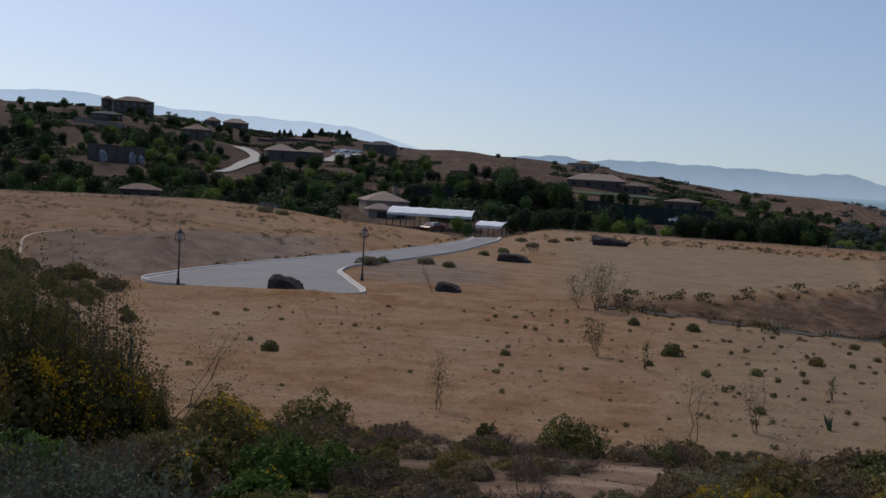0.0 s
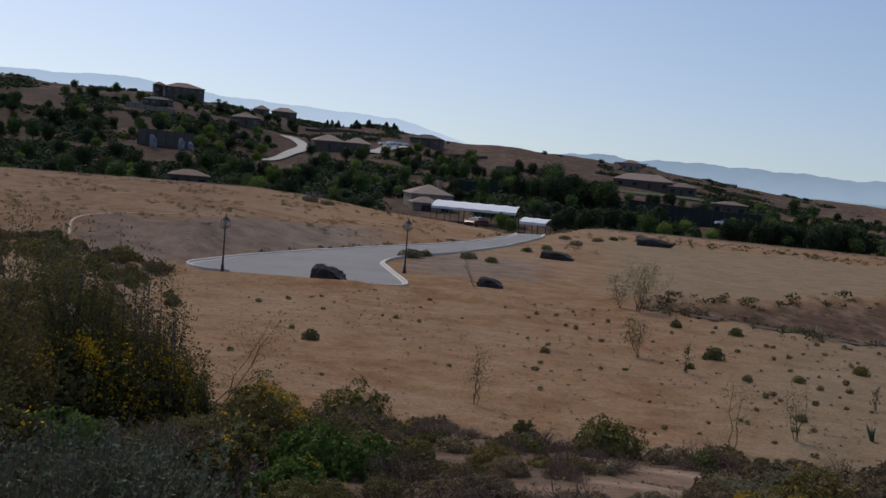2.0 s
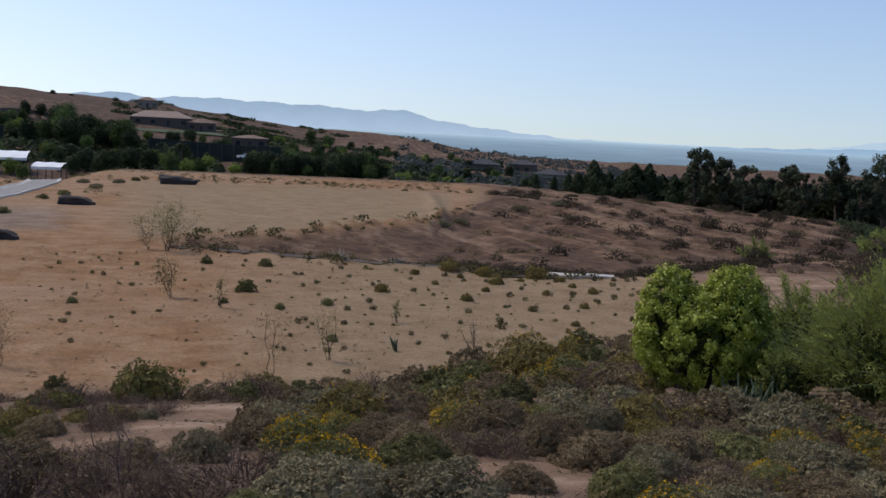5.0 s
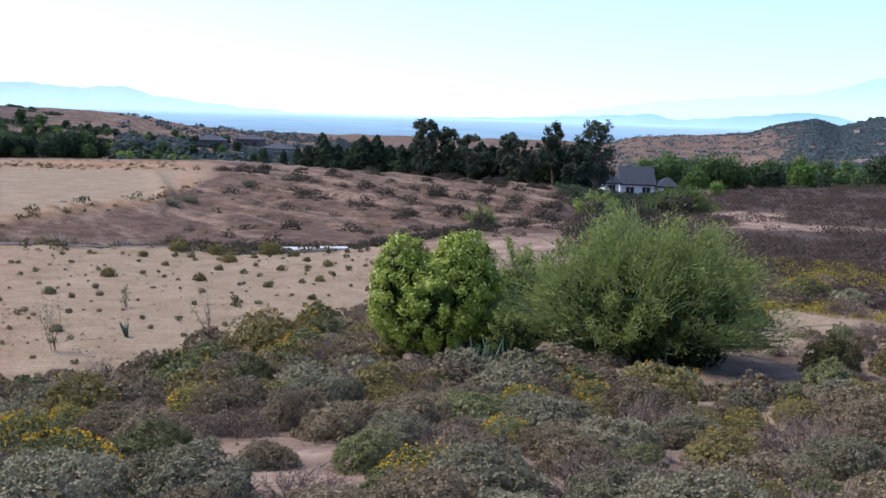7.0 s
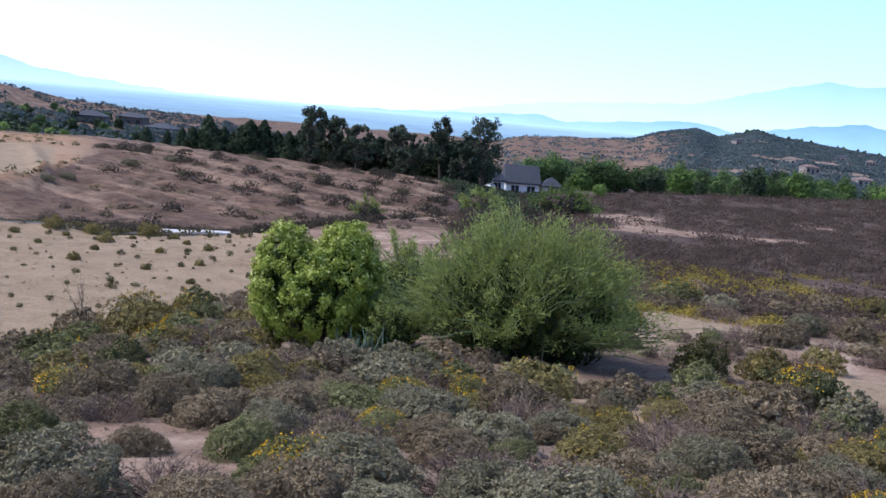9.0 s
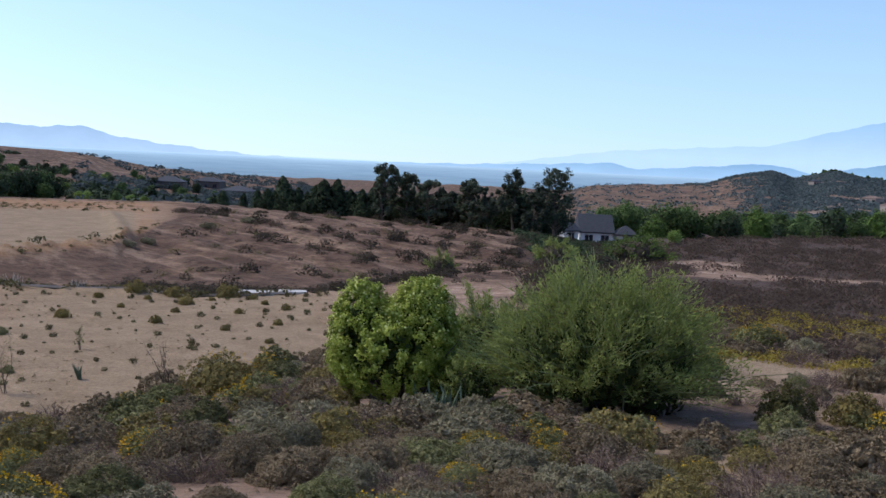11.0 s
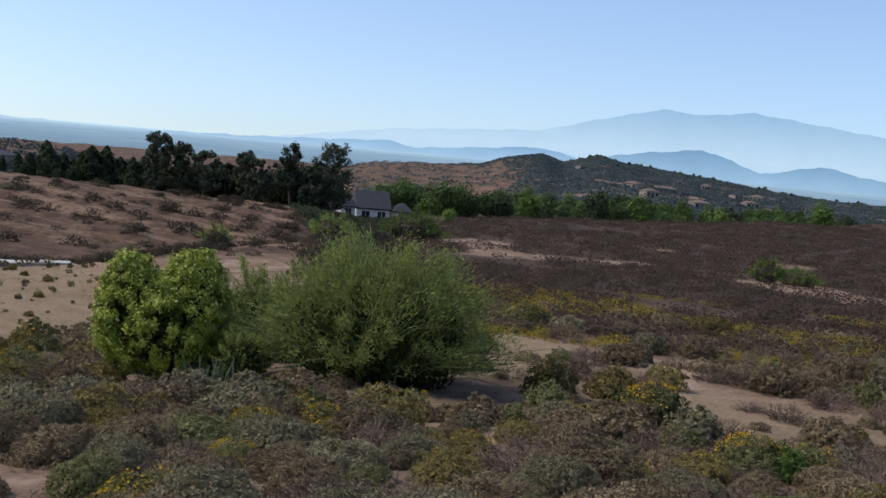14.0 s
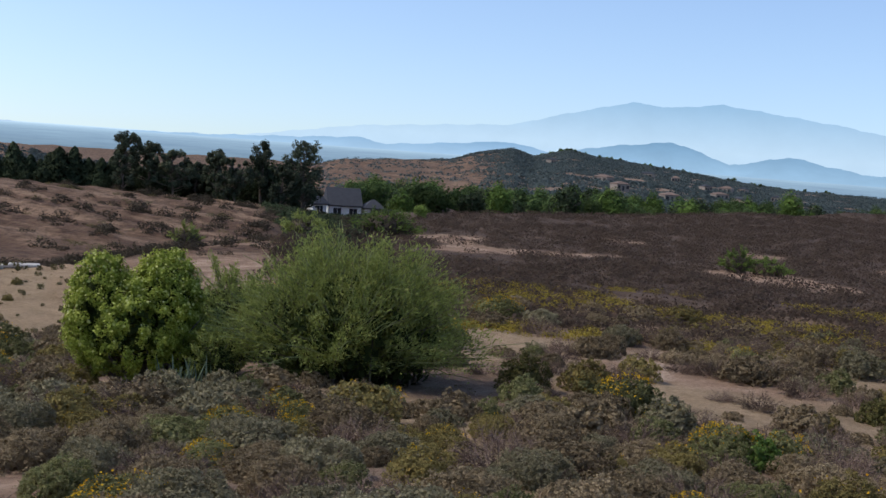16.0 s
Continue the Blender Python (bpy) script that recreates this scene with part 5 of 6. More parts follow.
pl, a, r = strew(38000, -80, -43, 48, 330, lambda a, r, x, y: (ripple(x, y, 24, 6, 5) < 0.3 + 0.3 * (r > 100)) & (r < curve(a, (-47, 118), (-52, 168), (-62, 215), (-72, 300))) & (rng.random(len(a)) < 0.2 + 40 / r) & (rng.random(len(a)) > 0.85 * open_sand(x, y)))
clumps("scrub_cover", "dark brown dry scrub covering the plain", "scrub", pl, rng.uniform(0.5, 1.5, len(pl)), M_PLAIN, 46, 0.15, 0.5)
pl, a, r = strew(2600, -75, -49, 44, 74, lambda a, r, x, y: ripple(x, y, 20, 6, 1) > 0.05)
clumps("yellow_scrub", "yellow-green flowering scrub on the plain", "scrub", pl, rng.uniform(0.25, 0.65, len(pl)), M_YELLOW, 70, 0.14)
pl, a, r = strew(9000, -49, -22, 78, 162, lambda a, r, x, y: ((a < -24.5) | (r < pad_edge(a) - 1)) & (r > ditch_line(a) + 1) & (rng.random(len(a)) < curve(a, (-49, 1.0), (-44, 0.7), (-40, 0.35), (-30, 0.22), (-24, 0.08)) + 0.5 * ease(148, 158, r)) & (ripple(x, y, 6, 6, 7) + 0.4 * ripple(x, y, 37, 6, 2) > 0.15) & (rng.random(len(a)) < 0.7))
clumps("hillside_scrub", "dark rounded dry scrub on the brown hillside", "scrub", pl, 0.3 + 1.1 * rng.random(len(pl)) ** 2, M_HILLSCRUB, 150, 0.17, 0.85)
# Dark brush added to stand in for the shade under the gums.
pl, a, r = strew(2600, -49.5, -41.5, 104, 176, lambda a, r, x, y: (a < curve(r, (104, -44.5), (140, -43.2), (172, -42.2))) & (a > curve(r, (104, -47), (130, -48.5), (176, -49.5))))
clumps("gum_brush", "dark brush standing in for shade on the bank beneath the eucalyptus", "brush", pl, rng.uniform(0.4, 1.3, len(pl)), M_DARKTREE, 60, 0.2, 0.6)
pl, a, r = strew(420, -46, -24, 90, 160, lambda a, r, x, y: ripple(x, y, 15, 6, 4) > 0.1)
clumps("hillside_brush", "olive-green low brush on the brown hillside", "brush", pl, rng.uniform(0.3, 1.0, len(pl)), M_TUFT, 80, 0.16, 0.65)
pl, a, r = strew(420, -38, -15, 76, 96, lambda a, r, x, y: (r > ditch_line(a) + 2.5) & (r < ditch_line(a) + 11) & ~((a < -27) & (a > -32.5) & (r < ditch_line(a) + 4)))
clumps("gully_bushes", "dark bushes lining the foot of the brown hillside", "brush", pl, rng.uniform(0.4, 0.95, len(pl)), M_HILLSCRUB, 130, 0.18, 0.9)
pl, a, r = strew(5600, -36, -8.5, 74, 112, lambda a, r, x, y: (r < np.minimum(pad_edge(a) - 0.5, ditch_line(a) + 14)) & (r > ditch_line(a) + 1.0) & ~((a < -27) & (a > -32.5) & (r < ditch_line(a) + 3.0)) & (rng.random(len(a)) < 0.75 - 0.5 * ease(7, 13, r - ditch_line(a))))
clumps("gully_brush", "dark reddish brush filling the gully", "brush", pl, rng.uniform(0.25, 0.6, len(pl)), M_HILLSCRUB, 60, 0.18)
pl, a, r = strew(2600, -24, 24, 100, 188, lambda a, r, x, y: (((a > 2) & (r > road_edge(a) + 8)) | ((a < 1) & (r > 163)) | ((a < -4) & (a > -6) & (r > 120))) & (ripple(x, y, 18, 6, 4) > -0.05))
clumps("terrace_scrub", "small dry weeds on the upper terrace", "scrub", pl, rng.uniform(0.15, 0.6, len(pl)), M_TUFT, 60, 0.17)
pl, a, r = strew(2400, -33, 17, 37, 82, lambda a, r, x, y: (r < np.minimum(road_edge(a) - 12, ditch_line(a))) & (ripple(x, y, 13, 6, 4) > -0.25))
clumps("lot_litter", "dead twigs and tiny weeds littering the dirt lot", "litter", pl, rng.uniform(0.04, 0.15, len(pl)), M_BROWN, 10, 0.5)
rim_a = np.concatenate([rng.uniform(-24, -7, 80), rng.uniform(-24, -9.5, 60), rng.uniform(-31, -9, 70), rng.uniform(-6, 12, 45)])
rim_r = np.concatenate([161 + rng.normal(size=80) * 1.2, pad_edge(rim_a[80:140]) + rng.normal(size=60), ditch_line(rim_a[140:210]) + rng.normal(size=70) * 0.8, road_edge(rim_a[210:]) + 1.6 + rng.normal(size=45) * 0.5])
rx_, ry_ = spot(rim_a, rim_r)
clumps("rim_weeds", "small dark weeds along the rims and kerbs", "weeds", np.stack([rx_, ry_, height(rx_, ry_)], 1), rng.uniform(0.2, 0.75, len(rim_a)), M_TUFT, 26, 0.35)
for a, r, s in ((-4.9, 140, 1.6), (-3.4, 128, 1.4), (-2.4, 122, 1.2), (-6.0, 152, 1.5), (-6.8, 158, 1.3), (-4.3, 150, 1.5), (9.1, 168, 2.4), (8.2, 165, 2.0), (-23.5, 118, 1.7), (-22.6, 112, 1.5), (3.6, 103, 2.2), (2.9, 106, 1.4), (0.6, 107, 1.6), (-0.6, 105, 1.3), (-26.5, 130, 1.8), (-28.5, 140, 2.0), (-9.0, 156, 1.8)):
    x, y, z = at(a, r)
    (SAGE if s < 1.5 else GREY)[1].put(x, y, z - 0.03, s, None, 0.7)
ground_strip("trim_bank_path", "pale dirt path along the top of the bank", [spot(20.9, 92), spot(20.6, 98), spot(18.5, 105), spot(16.6, 108), spot(14.5, 110)], 0.22, M_PALESOIL, 0.02, "path")


pl, a, r = strew(4200, -79, 29, 5.5, 30, lambda a, r, x, y: ripple(x, y, 3, 6, 4) > -0.3)
clumps("slope_litter", "dead twigs and dry tufts littering the sandy slope", "litter", pl, rng.uniform(0.02, 0.09, len(pl)), M_BROWN, 9, 0.55)


# ---- trees ----
def make_broad(name, label, mat, h=7.0, w=6.0, n=1100, leaf=0.56, group=""):
    root = root_of(name, label, "tree", group)
    sk = [limb((0, 0, -0.3), (rng.normal() * 0.2, rng.normal() * 0.2, h * 0.45), 0.03 * h, 0.018 * h, 0.1, 3, 6)[0]]
    for _ in range(6):
        k = unit(rng.normal(size=3) * (1, 1, 0.3) + (0, 0, 0.7))
        sk.append(limb((0, 0, h * 0.35), (k[0] * w * 0.36, k[1] * w * 0.36, h * (0.45 + 0.4 * k[2])), 0.014 * h, 0.005 * h, 0.12, 3, 4)[0])
    quads_obj("trunk", np.concatenate(sk), M_BARK, root)
    p, d = blob_cluster(n, 30, (0, 0, h * 0.52), (w * 0.52, w * 0.52, h * 0.5), 0.68, (0.26, 0.48))
    core = heart(240, (0, 0, h * 0.56), (w * 0.36, w * 0.36, h * 0.32), w * 0.1)
    quads_obj("crown", np.concatenate([leaves(p, leaf, 0.65, None, 0.35, d), core]), mat, root)
    return root


def make_conifer(name, label, mat, h=7.0, w=2.6, n=1300, group=""):
    root = root_of(name, label, "tree", group)
    quads_obj("trunk", limb((0, 0, -0.3), (0, 0, h * 0.9), 0.02 * h, 0.004 * h, 0.02, 4, 6)[0], M_BARK, root)
    t = rng.random(n) ** 0.75
    th = rng.uniform(0, 2 * np.pi, n)
    wob = 1 + 0.3 * np.sin(th * 3 + t * 17) + 0.2 * np.sin(th * 5 - t * 29)
    rad = w / 2 * (1 - t) ** 0.6 * wob * rng.uniform(0.45, 1.0, n) + 0.05
    p = np.stack([np.cos(th) * rad, np.sin(th) * rad, 0.25 + t * (h - 0.2)], 1)
    d = unit(np.stack([np.cos(th), np.sin(th), np.full(n, 0.5)], 1))
    quads_obj("crown", leaves(p, 0.5, 0.6, None, 0.35, d), mat, root)
    return root


def make_gum(name, label, h=11.0, w=5.0, group="", tiers=7, bare=0.12):
    root = root_of(name, label, "tree", group)
    sk, pts, dd = [], [], []
    lean = rng.normal() * 0.05
    body, line_ = limb((0, 0, -0.3), (lean * h, 0, h * 0.86), 0.024 * h, 0.006 * h, 0.06, 6, 6)
    sk.append(body)
    for i in range(tiers * 6):
        t = bare + (1 - bare) * rng.random() ** 0.8
        th = rng.uniform(0, 2 * np.pi)
        reach = w * 0.6 * rng.uniform(0.1, 1.0) * math.sqrt(max(0.1, 1 - (1.8 * t - 1.0) ** 2))
        base = np.array((lean * h * t, 0, h * t * 0.88))
        tip = base + (math.cos(th) * reach, math.sin(th) * reach, h * 0.06)
        sk.append(limb(base - (0, 0, 0.07 * h), tip, 0.008 * h, 0.003 * h, 0.1, 3, 4)[0])
        k = rng.uniform(0.035, 0.085) * h
        p, d = ball_points(110, tip, (k, k, k * 1.15), 0.3)
        pts.append(p)
        dd.append(d)
    p, d = ball_points(90, (lean * h, 0, h * 0.95), (0.06 * h, 0.06 * h, 0.06 * h), 0.3)
    pts.append(p)
    dd.append(d)
    quads_obj("trunk", np.concatenate(sk), M_BARK, root)
    quads_obj("crown", leaves(np.concatenate(pts), 0.36, 0.55, None, 0.35, np.concatenate(dd)), M_GUM, root)
    return root


def make_palm(name, label, h=7.0, group=""):
    root = root_of(name, label, "palm", group)
    quads_obj("trunk", limb((0, 0, -0.3), (0.2, 0.1, h), 0.22, 0.15, 0.03, 6, 7)[0], M_BARK, root)
    fr = []
    for i in range(26):
        th, up = i * 2.4, rng.uniform(-0.6, 0.95)
        a = np.array((math.cos(th), math.sin(th), 0))
        pts = [np.array((0.2, 0.1, h)) + a * 1.9 * t + np.array((0, 0, up * 1.4 * t - 1.3 * t * t)) for t in np.linspace(0, 1, 5)]
        side = np.array((-a[1], a[0], 0)) * 0.22
        for j in range(4):
            w0, w1 = side * (1 - abs(j / 4 - 0.4)), side * (1 - abs((j + 1) / 4 - 0.4))
            fr.append(np.stack([pts[j] - w0, pts[j] + w0, pts[j + 1] + w1, pts[j + 1] - w1]))
    quads_obj("crown", np.stack(fr), M_DARKTREE, root)
    return root


def stand(ob, az, r, s=1.0, sink=0.15, wide=None):
    x, y, z = at(az, r)
    ob.matrix_basis = pose(x, y, z - sink, 0, 0, rng.uniform(0, 360)) @ Matrix.Diagonal((wide or s, wide or s, s, 1))
    return ob


def gum_row():
    for az, r, top, wide, tiers in ((-36.0, 180, -1.3, 6.0, 9), (-38.9, 180, -1.7, 6.0, 9), (-41.6, 180, -1.8, 6.0, 9), (-43.9, 180, -1.4, 5.5, 9), (-35.35, 172, -0.35, 4.6, 8), (-36.6, 176, -0.75, 5.0, 9), (-37.8, 172, -1.15, 6.5, 10), (-39.9, 174, -0.95, 4.5, 8), (-40.9, 170, -1.35, 5.5, 9), (-42.2, 174, -0.35, 3.2, 7), (-43.3, 168, -1.5, 5.0, 8), (-44.45, 172, -0.2, 5.8, 10)):
        z = at(az, r)[2]
        h = r * math.tan(radians(top)) - z
        stand(make_gum("eucalyptus", "tall dark eucalyptus tree with open ragged crown", h, wide, "eucalyptus trees behind the hillside", tiers, 0.14), az, r)


gum_row()
CONIFER = Planter(*[lambda k=k: make_conifer("conifer", "dark dense conifer in a row behind the slope", M_DARKTREE, 7.2, 4.8 + k * 1.0, 2200, "conifers in a row") for k in range(3)])
for az, r, top in ((-27.2, 205, -2.2), (-28.9, 185, -2.1), (-29.5, 182, -2.0), (-30.4, 182, -1.35), (-31.0, 182, -1.9), (-31.9, 180, -1.75), (-32.35, 180, -1.45), (-32.95, 180, -1.4), (-33.7, 180, -1.9), (-34.3, 178, -1.85), (-34.9, 178, -1.75), (-29.9, 188, -2.1), (-30.7, 188, -2.0), (-31.5, 188, -2.1), (-33.3, 188, -2.0), (-34.0, 186, -2.1), (-28.2, 190, -2.3), (-35.9, 184, -1.9), (-39.1, 184, -1.9), (-41.5, 186, -1.9), (-38.7, 182, -1.7), (-43.6, 182, -1.7)):
    x, y, z = at(az, r)
    CONIFER.put(x, y, z, max(0.3, (r * math.tan(radians(top)) - z) / 7.2))
HEDGE = Planter(*[lambda k=k: make_broad("row_tree", "low dark tree filling the row behind the slope", M_DARKTREE, 6.0, 5.6, 1800, 0.34, "low trees in the row") for k in range(3)])
for i in range(34):
    a = rng.uniform(-45.2, -28.5)
    x, y, z = at(a, rng.uniform(176, 194))
    top = math.hypot(x, y) * math.tan(radians(curve(a, (-45.2, -1.7), (-36, -2.2), (-28, -2.7)) + rng.normal() * 0.22))
    HEDGE.put(x, y, z - 0.2, max(0.3, (top - z) / 5.8), None, 1.0)
TREE = Planter(*[lambda k=k: make_broad("tree", "dark green leafy tree among valley houses", M_TREE, 7.0, 6.2, 2000, 0.36, "valley trees") for k in range(4)])
DARK = Planter(*[lambda k=k: make_broad("shadowy_tree", "dark shadowy tree in the valley", M_DARKTREE, 7.0, 6.0, 2000, 0.36, "dark valley trees") for k in range(3)])
LIME = Planter(*[lambda k=k: make_broad("bright_tree", "bright green leafy tree in the valley", M_LIME, 6.0, 6.0, 2000, 0.36, "bright valley trees") for k in range(2)])
PALM = Planter(lambda: make_palm("palm_tree", "tall dark palm tree", 7.0, "palm trees"))

# valley trees on the left and in the middle
KEEP_OUT = []    # az, half width, r0, r1 of houses and lanes that stay in view


def clear_of(a, r):
    return all(not (abs(a - c) < w and r0 < r < r1) for c, w, r0, r1 in KEEP_OUT)


KEEP_OUT += [(3.0, 2.4, 205, 262), (0.4, 2.7, 180, 238), (-2.7, 1.0, 160, 225), (10.2, 0.9, 355, 470), (7.8, 1.6, 370, 425), (-8.6, 2.6, 350, 440), (15.3, 1.6, 200, 262),
             (-11.6, 0.8, 215, 300), (16.5, 1.5, 296, 345), (-2.5, 3.2, 380, 640), (-11.5, 0.4, 240, 330), (3.4, 1.4, 430, 560), (5.6, 1.2, 385, 456)]
a_, r_ = scatter(2400, -27, 25, 204, 430)
n_ = 0
got = []
for a, r in zip(a_, r_):
    if n_ >= 400 or not clear_of(a, r):
        continue
    x, y, z = at(a, r)
    thick = 0.95 if r < 300 else 0.7 * curve(a, (-27, 0.3), (-14, 0.5), (-6, 0.9), (10, 1.0), (24, 1.2))
    if rng.random() > thick or any((x - p) ** 2 + (y - q) ** 2 < 12 for p, q in got):
        continue
    got.append((x, y))
    u = rng.random()
    kind = DARK if u < 0.42 else TREE if u < 0.8 else LIME
    kind.put(x, y, z - 0.2, rng.uniform(0.45, 0.95) * (0.85 if r < 240 else 1.0) * (0.65 if a < -18 else 1.0), None, rng.uniform(0.8, 1.15))
    n_ += 1
# named ones that stand out
for a, r, s, kind in ((11.9, 236, 1.0, LIME), (18.0, 236, 0.9, LIME), (17.2, 232, 0.75, TREE), (-1.45, 166, 0.42, TREE), (-0.9, 215, 0.6, LIME), (-5.5, 215, 0.85, DARK), (-6.6, 225, 0.95, DARK), (-7.4, 218, 0.85, DARK), (-4.4, 230, 0.9, DARK),
                      (-14.4, 214, 0.85, DARK), (-15.6, 216, 0.8, DARK), (-17.0, 212, 0.7, TREE), (-18.6, 216, 0.62, TREE), (25.6, 225, 1.7, DARK), (27.0, 230, 1.8, DARK), (24.2, 240, 1.0, DARK)):
    x, y, z = at(a, r)
    kind.put(x, y, z - 0.2, s)
for a, r, s in ((14.15, 520, 0.85), (13.75, 528, 0.75), (-8.3, 235, 1.0), (-9.0, 238, 1.02), (-8.7, 230, 0.9), (-52.2, 225, 0.8), (-49.0, 215, 0.75), (-56.5, 250, 0.8)):
    x, y, z = at(a, r)
    PALM.put(x, y, z, s)
for i in range(26):
    a = rng.uniform(-6.6, -2.3)
    x, y, z = at(a, rng.uniform(285, 345))
    (TREE if i % 3 == 0 else DARK).put(x, y, z - 0.3, rng.uniform(0.9, 1.45) * (1.0 if a < -2 else 0.8), None, rng.uniform(0.9, 1.1))
for i in range(24):
    a = rng.uniform(-19.5, -12.4)
    x, y, z = at(a, rng.uniform(206, 232))
    (TREE if i % 4 == 0 else DARK).put(x, y, z - 0.3, rng.uniform(0.6, 0.9) + 0.35 * float(ease(-14, -16, a)), None, rng.uniform(0.9, 1.1))
for i in range(30):
    a = rng.uniform(9.5, 22)
    x, y, z = at(a, rng.uniform(465, 548))
    (TREE if i % 3 else DARK).put(x, y, z - 0.3, rng.uniform(0.45, 0.95), None, rng.uniform(0.8, 1.2))
# trees along the ridge line
for a in np.arange(-12.5, 22, 0.42):
    if rng.random() < curve(a, (-12, 0.35), (-7, 0.15), (0, 0.12), (3, 0.5), (9, 0.75), (22, 0.75)) and not 14.2 < a < 16:
        x, y, z = at(a, 590 + rng.normal() * 12)
        s = rng.uniform(0.3, 0.65)
        (DARK if DARK.count < 292 else TREE).put(x, y, z - 2.6 * s, s, None, rng.uniform(0.7, 1.0))
for a in np.arange(4.6, 8.6, 0.2):
    x, y, z = at(a + rng.normal() * 0.1, 585 + rng.normal() * 6)
    CONIFER.put(x, y, z - 1.2, rng.uniform(0.35, 0.85))
pl, a, r = strew(36000, -26, 27, 215, 640, lambda a, r, x, y: (ripple(x, y, 46, 6, 3) + 0.4 * ripple(x, y, 15, 6, 9) > curve(a, (-26, 0.55), (-18, 0.42), (-15, 0.12), (-3, 0.12), (4, 0.05), (8, 0.05), (12, 0.02), (26, -0.02)) + 0.35 * ease(430, 600, r) - 0.5 * (1 - ease(300, 360, r))) & np.array([clear_of(p, q) for p, q in zip(a, r)]))
clumps("ridge_brush", "dark brush and small trees over the far ridge", "brush", pl, rng.uniform(0.9, 2.8, len(pl)), M_DARKTREE, 20, 0.42, 0.6)

# tree line beyond the scrub plain on the right
RIGHT = Planter(*[lambda k=k: make_broad("shade_tree", "green leafy tree beyond the scrub plain", (M_TREE, M_TREE, M_FRESH, M_DARKTREE)[k], 7.5, 6.2, 2000, 0.36, "trees beyond the plain") for k in range(4)])
for i in range(190):
    a = rng.uniform(-75, -46.3)
    edge = curve(a, (-46, 162), (-52, 172), (-62, 218), (-72, 306), (-76, 310))
    r = edge + rng.uniform(14, 120)
    x, y, z = at(a, r)
    top = r * math.tan(radians(curve(a, (-46, -1.9), (-56, -1.95), (-60, -1.6), (-65, -1.2), (-75, -1.0)) + rng.normal() * 0.3))
    if abs(a + 47.2) < 1.9 and r < 232:
        continue
    RIGHT.put(x, y, z - 0.2, float(np.clip((top - z) / 7.0, 0.35, 1.35)), None, rng.uniform(0.85, 1.1))
for a, r, s in ((-50.6, 150, 0.4),):
    x, y, z = at(a, r)
    LIME.put(x, y, z - 0.3, s)
pl, a, r = strew(64000, -80, -42, 330, 1160, lambda a, r, x, y: (rng.random(len(a)) < np.where(r > 1040, curve(a, (-80, 1.0), (-53.2, 1.0), (-52, 0.3), (-51, 0.05), (-42, 0.03)), curve(a, (-80, 1.0), (-56, 1.0), (-54.5, 0.35), (-53, 0.04), (-42, 0.03)))) & (ripple(x, y, 60, 6, 3) + 0.8 * ripple(x, y, 23, 6, 10) > -0.12 - 0.3 * (a > -56.5)))
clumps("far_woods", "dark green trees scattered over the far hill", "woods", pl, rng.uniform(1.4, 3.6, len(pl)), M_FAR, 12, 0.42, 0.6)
pl, a, r = strew(15000, -43.5, -20, 205, 920, lambda a, r, x, y: (ripple(x, y, 50, 6, 3) > curve(a, (-47, -0.3), (-43, -0.5), (-28, -0.6), (-20, 0.15))) & ((a < -31) | (r < 400) | (rng.random(len(a)) < 0.12)))
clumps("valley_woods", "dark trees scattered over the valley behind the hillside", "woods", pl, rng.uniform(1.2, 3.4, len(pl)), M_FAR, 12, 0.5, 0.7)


for i in range(86):
    a = rng.uniform(-58.9, -56.6) if i < 30 else rng.uniform(-71, -58.9)
    x, y, z = at(a, 1140 + rng.normal() * 15)
    s = rng.uniform(0.4, 0.8)
    RIGHT.put(x, y, z - 0.8 * s, s, None, rng.uniform(0.75, 1.0))


# ---- houses ----
def hip_roof(name, parent, w, d, z, rise, over, mat, gable=False):
    W, D = w / 2 + over, d / 2 + over
    rl = W if gable else max(W - D, 0.3)
    t = 0.22
    v = [(-W, -D, z), (W, -D, z), (W, D, z), (-W, D, z), (-rl, 0, z + rise), (rl, 0, z + rise),
         (-W, -D, z + t), (W, -D, z + t), (W, D, z + t), (-W, D, z + t), (-rl, 0, z + rise + t), (rl, 0, z + rise + t)]
    f = [(0, 3, 2, 1), (6, 7, 11, 10), (8, 9, 10, 11), (7, 8, 11), (9, 6, 10), (0, 1, 7, 6), (1, 2, 8, 7), (2, 3, 9, 8), (3, 0, 6, 9)]
    return mesh_obj(name, v, f, mat, parent)


def opening(parent, x, y, z, w, h, facing, frame_mat):
    """A window: proud frame with a dark pane in it."""
    sy = -1 if facing == "front" else 1
    bars = [(x - w / 2 - 0.1, x + w / 2 + 0.1, y, y + sy * 0.08, z - 0.1, z), (x - w / 2 - 0.1, x + w / 2 + 0.1, y, y + sy * 0.08, z + h, z + h + 0.1),
            (x - w / 2 - 0.1, x - w / 2, y, y + sy * 0.08, z, z + h), (x + w / 2, x + w / 2 + 0.1, y, y + sy * 0.08, z, z + h), (x - 0.03, x + 0.03, y, y + sy * 0.06, z, z + h)]
    bars = [(a, b, min(c, d), max(c, d), e, g) for a, b, c, d, e, g in bars]
    win = boxes_obj("window", bars, frame_mat, parent)
    boxes_obj("pane", [(x - w / 2, x + w / 2, min(y, y + sy * 0.03), max(y, y + sy * 0.03), z, z + h)], M_PANE, win, "dark window glass")


